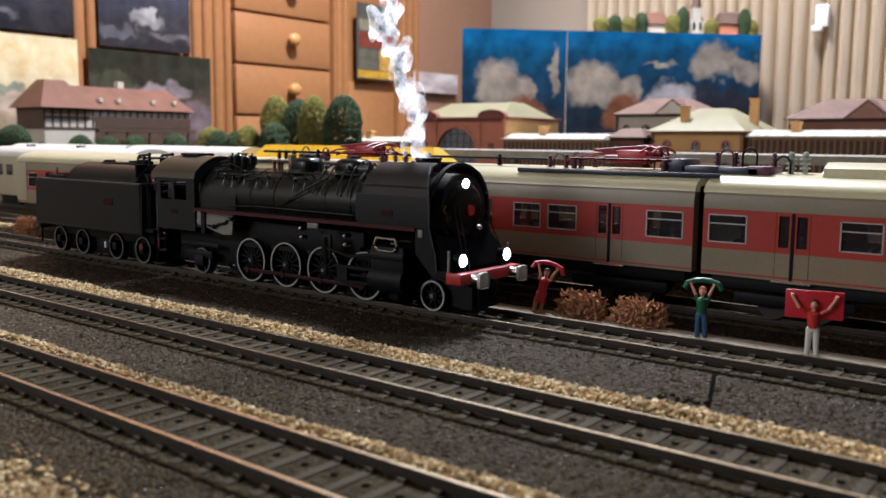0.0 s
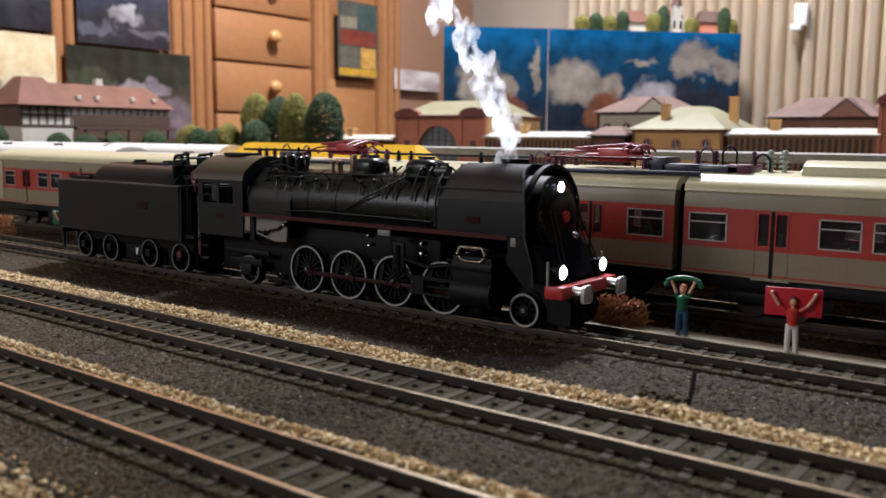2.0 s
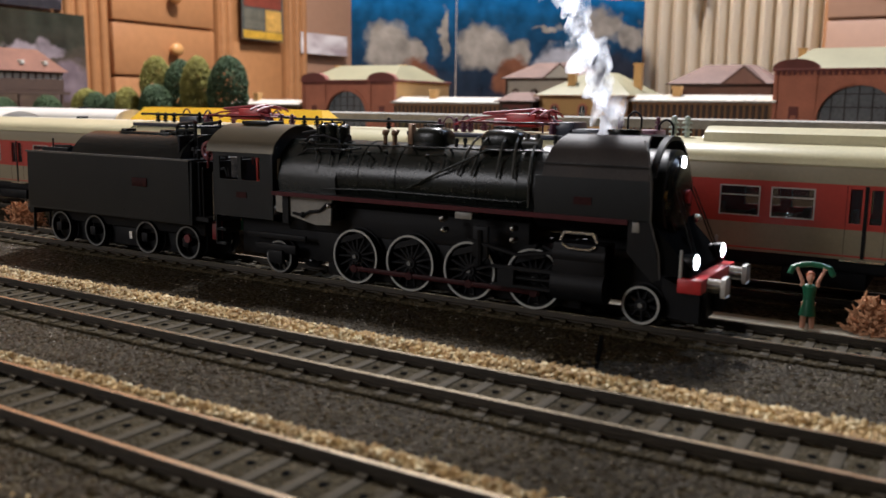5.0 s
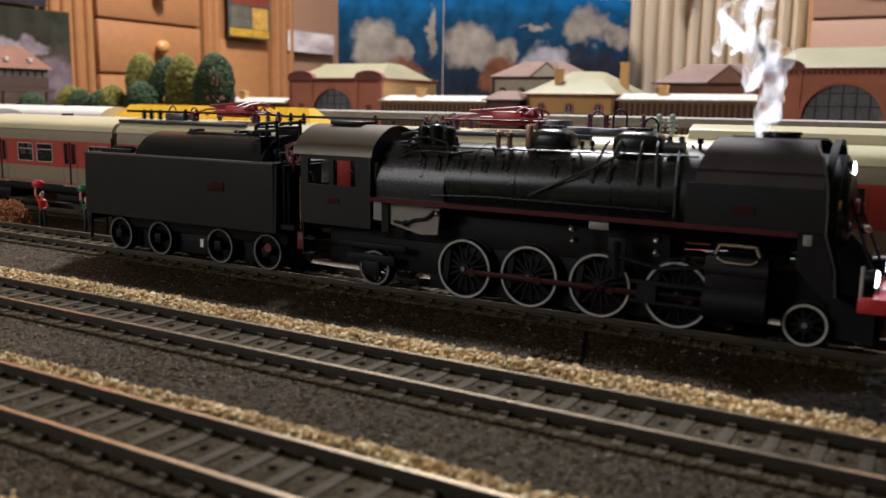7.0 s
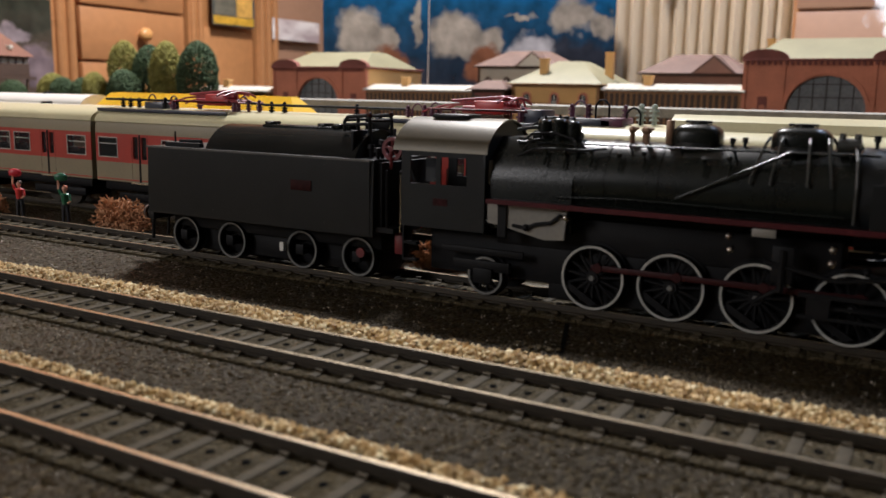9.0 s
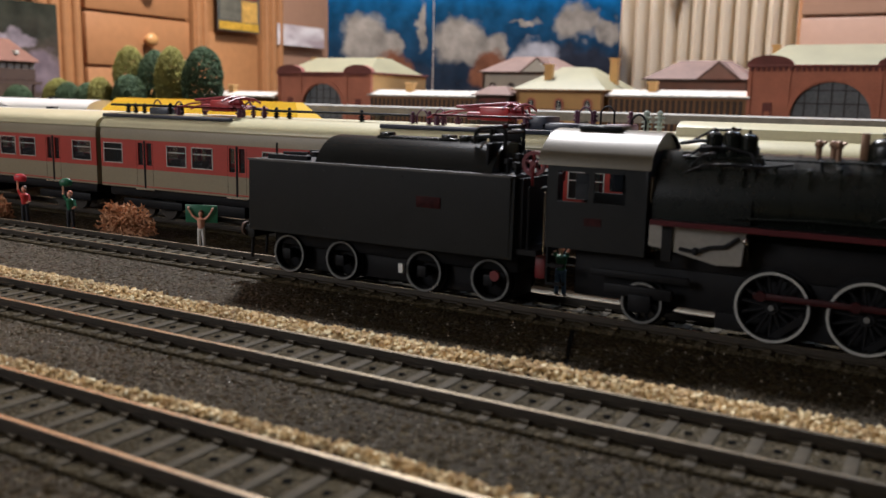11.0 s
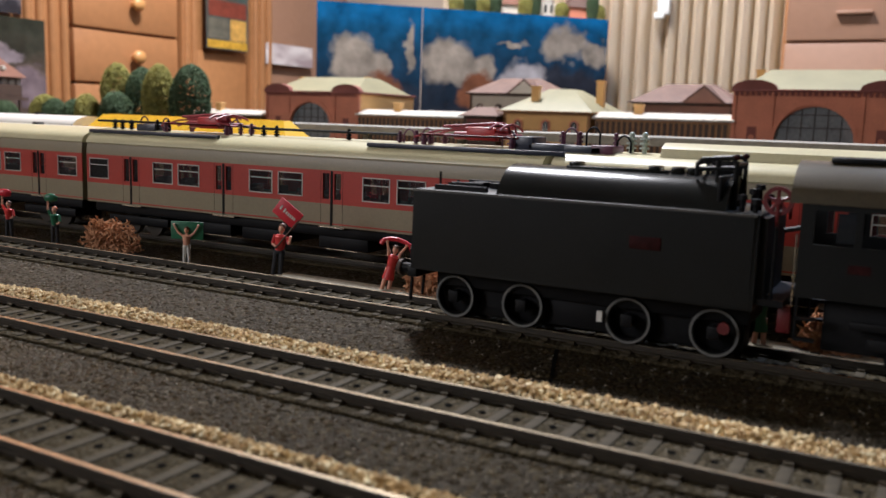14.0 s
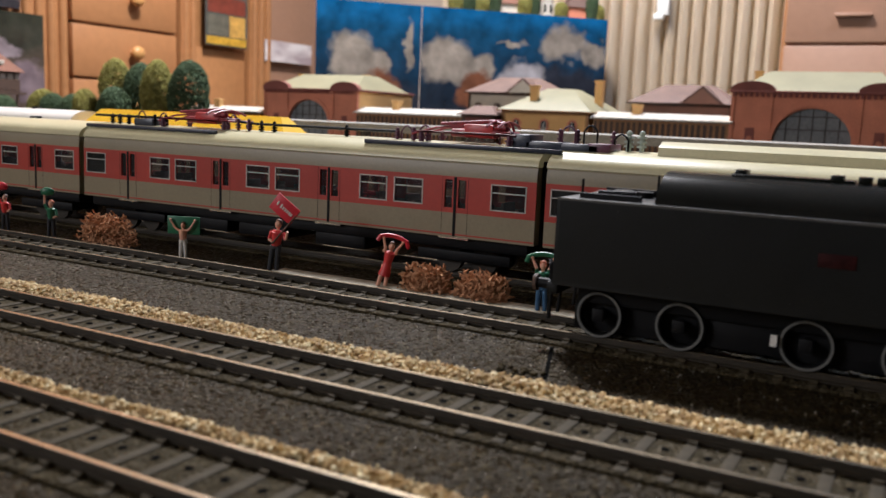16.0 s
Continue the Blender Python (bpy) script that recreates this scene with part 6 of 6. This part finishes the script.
villa(-655, 1260, 130, 100, 103, 25, PLASTER, TIMBER, TILE_BROWN, "pale model house with a brown tiled roof", (), True)
villa(-380, 1230, 135, 100, 93, 27, mat("brown_brick", (0.25, 0.135, 0.095), 0.75, 0, 0.3, 40, 0.3, 600), TIMBER, TILE_BROWN, "brown brick model house with a tiled roof", (), True)
villa(-548, 1040, 44, 40, 66, 12, BRICK_DARK, TIMBER, TILE_BROWN, "small dark brick signal cabin", ())
wing(-1040, 1040, 140, 40, 62, "low goods shed with a pale roof", ZINC_WHITE)
timber_house()

TREE = "trimmed model tree with a dense rounded crown"
for i, (x, y, r, z1, leaf) in enumerate(((-1104, 950, 27, 128, LEAF_OLIVE), (-1061, 960, 27, 122, LEAF_DARK), (-1010, 945, 25, 126, LEAF_OLIVE), (-951, 950, 31, 126, LEAF_DARK), (-1068, 915, 25, 84, LEAF_DARK),
                                         (-1150, 930, 20, 80, LEAF_OLIVE), (-1190, 940, 19, 72, LEAF_DARK), (-1225, 930, 20, 72, LEAF_DARK), (-1262, 940, 24, 78, LEAF_OLIVE), (-1310, 900, 22, 66, LEAF_DARK),
                                         (-1335, 840, 19, 62, LEAF_DARK), (-1335, 790, 19, 60, LEAF_DARK), (-1330, 740, 19, 62, LEAF_DARK), (-1320, 630, 26, 76, LEAF_DARK), (-1330, 570, 26, 76, LEAF_OLIVE))):
    round_tree(x, y, r, 22, z1, leaf, 40 + i, TREE)

# tracks
track(T1, -900, 260, "model railway track with steel rails on dark sleepers", True, 1.0)
track(T2, -900, 200, "model railway track with steel rails on dark sleepers", True, 2.3)
track(T3, -760, 120, "model railway track with steel rails on dark sleepers", True, 0.5)
track(T4, -900, -590, "dusty model railway track with steel rails on dark sleepers")
track(T4, -590, 300, "model railway track under the red electric train", False)
for y in (362, 452, 520):
    track(y, -1000, 400, "siding track in the back of the layout", False)

scatter(-800, 140, 172.5, 185.5, 30000, 0.2, 0.72, 5, "strip of loose tan sand along the track")
scatter(-620, 60, 116.0, 123.0, 12000, 0.2, 0.65, 6, "strip of loose tan sand along the track")
scatter(-420, 0, 52.0, 74.0, 16000, 0.2, 0.65, 7, "strip of loose tan sand along the track")

# light spilling past the train's end, laid down as pale grains
scatter(-840, -592, 262.0, 284.0, 9000, 0.2, 0.6, 8, "pale grains standing in for the lit ground beyond the last railcar")

# bright specks on the felt: loose grit, and its glints put in as pale grains
rnd = np.random.RandomState(9)
bm = B()
for i in range(2600):
    x, y = rnd.uniform(-420, 60), rnd.uniform(60, 222)
    if abs(y - T2) < 15 or abs(y - T3) < 15:
        continue
    r = rnd.uniform(0.06, 0.26)
    bmesh.ops.create_icosphere(bm, subdivisions=1, radius=r * K, matrix=Matrix.Translation((x * K, y * K, (-3.2 + r * 0.4) * K)))
solid("grit", bm, GRIT_GLINT, "pale specks of grit and painted glints on the black felt", "grit", kind="stuff")

solid("plank_strip", bx(B(), -207, 260, 250.5, 259.5, -3.2, -1.6, 0.3), PLANK, "pale flat strip between the tracks", "strip", kind="structure")

for a, ln, lab in ((-587.5, 240.5, "red and grey electric railcar with a cream roof"), (-343.6, 227.0, "red and grey electric railcar with a cream roof"), (-113.2, 227.0, "red and grey electric railcar with a cream roof")):
    coach(a, ln, lab, 0, ln > 230)
roof_gear()
solid("raised_roof_hood", prism(B(), [(-9, 46), (-8, 49.4), (-4, 51.2), (4, 51.2), (8, 49.4), (9, 46)], -79, 108), COACH_ROOF, "raised cream hood on the railcar roof", "hood", pose(0, 0.2995, 0))

back_train(-780, -560, 366, 49, WHITE_ROOF, COACH_CREAM, "white-roofed coach in the siding", (40, 120))
back_train(-556, -336, 366, 45.5, WHITE_ROOF, COACH_GREY, "white-roofed coach in the siding", (60, 170))
back_train(-332, -100, 366, 45.5, COACH_ROOF, COACH_GREY, "cream-roofed coach in the siding", ())
back_train(-96, 130, 366, 48.6, WHITE_ROOF, COACH_GREY, "white-roofed coach in the siding", ())
back_train(-930, -720, 452, 50, WHITE_ROOF, COACH_CREAM, "white-roofed coach in the siding", (40, 120))
back_train(-712, -552, 452, 50.5, WHITE_ROOF, WHITE, "white-roofed coach in the siding", (100,))
yellow_roof()
canopy()

figurine(-161, 254.5, "red-dressed plastic figurine holding up a red scarf", CLOTH_RED, CLOTH_RED, HAIR, "scarf", BANNER_RED, True, 30, 1.0, 13)
figurine(-101.3, 253.5, "green-shirted plastic figurine holding up a green scarf", GREEN, CLOTH_BLUE, ORANGE_HAIR, "scarf", GREEN, False, 12)
figurine(-69, 253.5, "white-trousered plastic figurine holding a red banner", CLOTH_RED, WHITE, HAIR, "banner", BANNER_RED, False, 14)
figurine(-38.1, 253.5, "green-dressed plastic figurine holding up a green scarf", GREEN, GREEN, ORANGE_HAIR, "scarf", GREEN, True, 10)
figurine(-362.5, 253.5, "red-shirted plastic figurine waving a red cloth", CLOTH_RED, CLOTH_BLACK, HAIR, "wave", BANNER_RED, False, 25)
figurine(-452.0, 253.5, "white-trousered plastic figurine holding a green banner", SKIN, CLOTH_BLACK, HAIR, "banner", GREEN, False, 30)
figurine(-438.7, 253.5, "red-shirted plastic figurine waving a red cloth", CLOTH_RED, CLOTH_BLACK, HAIR, "wave", BANNER_RED, False, 30)
figurine(-331.0, 253.5, "green-shirted plastic figurine waving a green cloth", GREEN, CLOTH_BLACK, ORANGE_HAIR, "wave", GREEN, False, 25)
figurine(-252.8, 253.5, "white-trousered plastic figurine holding a green banner", SKIN, WHITE, HAIR, "banner", GREEN, False, 22, 0.87)
figurine(-207.8, 253.5, "red-shirted plastic figurine with a red flag on a pole", CLOTH_RED, CLOTH_BLACK, HAIR, "flag", BANNER_RED, False, 15, 1.2, 7)
for i, (x, rx, h) in enumerate(((-144.0, 9.8, 10.2), (-123.5, 10.2, 10.4), (-300.5, 18.0, 14.0), (-20.0, 10, 11.5), (-528, 13, 12), (-392, 14, 11))):
    moss_bush(x, 257.0, rx, h, 11 + i)

# little black joint in the felt with a pale crumb
bm = B()
prism(bm, [(-74.2, 191), (-73.2, 191), (-82.8, 219), (-83.9, 219)], -3.5, -2.9, "z")
solid("felt_joint", bm, HOLE, "black seam across the felt ground", "seam", kind="structure")
bm = B()
for i in range(9):
    ball(bm, (-86 + i * 1.3 + math.sin(i * 5) * 0.6, 193 + math.cos(i * 3) * 1.2, -2.7), 0.9 + 0.3 * math.sin(i * 2), 0.9, 0.5, seg=7)
solid("pale_crumbs", bm, FELT_DUST, "pale crumbs lying on the felt", "crumbs", kind="stuff")


# ---- smoke: rigid wisps that leave the chimney one after another ----
def smoke_material():
    m = bpy.data.materials.new("smoke")
    m.use_nodes = True
    n, l = m.node_tree.nodes, m.node_tree.links
    n.remove(n["Principled BSDF"])
    df, tl, tr = n.new("ShaderNodeBsdfDiffuse"), n.new("ShaderNodeBsdfTranslucent"), n.new("ShaderNodeBsdfTransparent")
    df.inputs["Color"].default_value = tl.inputs["Color"].default_value = (0.93, 0.96, 1.0, 1)
    both, mix = n.new("ShaderNodeAddShader"), n.new("ShaderNodeMixShader")
    l.new(df.outputs[0], both.inputs[0])
    l.new(tl.outputs[0], both.inputs[1])
    co, nz, mr = n.new("ShaderNodeTexCoord"), n.new("ShaderNodeTexNoise"), n.new("ShaderNodeMapRange")
    l.new(co.outputs["Object"], nz.inputs["Vector"])
    nz.inputs["Scale"].default_value, nz.inputs["Detail"].default_value = 150, 4
    mr.inputs["From Min"].default_value, mr.inputs["From Max"].default_value = 0.40, 0.70
    mr.inputs["To Min"].default_value, mr.inputs["To Max"].default_value = 0.0, 0.4
    l.new(nz.outputs["Fac"], mr.inputs["Value"])
    l.new(mr.outputs["Result"], mix.inputs["Fac"])
    l.new(tr.outputs[0], mix.inputs[1])
    l.new(both.outputs[0], mix.inputs[2])
    l.new(mix.outputs[0], n["Material Output"].inputs["Surface"])
    return m


SMOKE = smoke_material()
PUFFS = []


def puff(i, born):
    rnd = random.Random(i)
    bm = B()
    for k in range(3):
        c = (rnd.uniform(-1.2, 1.2), rnd.uniform(-1, 1), rnd.uniform(-4, 4))
        bmesh.ops.create_icosphere(bm, subdivisions=3, radius=1, matrix=Matrix.Translation(Vector(c) * K) @ pose(0, 0, 0, rnd.uniform(-25, 25), rnd.uniform(-25, 25), rnd.uniform(0, 180)) @ Matrix.Diagonal((rnd.uniform(1.0, 3.2) * K, rnd.uniform(1.0, 2.6) * K, rnd.uniform(4, 8.5) * K, 1)))
    off = Vector((i * 3.7, i * 1.3, 0))
    for v in bm.verts:
        v.co += noise.noise_vector(v.co * 220 + off) * 0.0022
    ob = solid("smoke_wisp", bm, SMOKE, "thin white wisp of chimney smoke", "smoke", group="chimney smoke")
    PUFFS.append((ob, born, rnd.uniform(-8.5, 6.5), rnd.uniform(-5, 5), rnd.uniform(0, 360), rnd.uniform(-25, 25)))


for i in range(150):
    puff(i, -2.6 + i * 0.085)


# ---- motion ----
def motions():
    steps = [i * 0.25 for i in range(65)]
    for ob in MOVERS:
        walk(ob, [(t, pose(run(t) * K, T1 * K, 0)) for t in steps])
    for ob, x, y, r, ph in TURNERS:
        walk(ob, [(t, pose(x * K, y * K, r * K, 0, math.degrees((run(t) - run(0)) / r) + ph, 0)) for t in steps])
    for ob, x, y, z, cr in RODS:
        rows = []
        for t in [i * 0.125 for i in range(129)]:
            a = (run(t) - run(0)) / 8.8
            rows.append((t, pose((x - cr * math.sin(a)) * K, y * K, (z - cr * math.cos(a)) * K)))
        walk(ob, rows)
    for ob, born, dx, dy, spin, turn in PUFFS:
        rows = []
        for t in steps:
            age = t - born
            if age <= 0:
                p = pose((run(t) + 84) * K, T1 * K, 0.036, 0, 0, spin)
            else:
                up = 50.0 * age
                k = min(2.6, age / 1.1)
                p = pose((run(born) + 84 + dx * k + 4 * math.sin(age * 3 + born) * k) * K, (T1 + dy * k) * K, (36 + 14 * min(1, age / 0.2) + up) * K, 0, turn * k, spin + 20 * age)
            rows.append((t, p))
        walk(ob, rows)


motions()
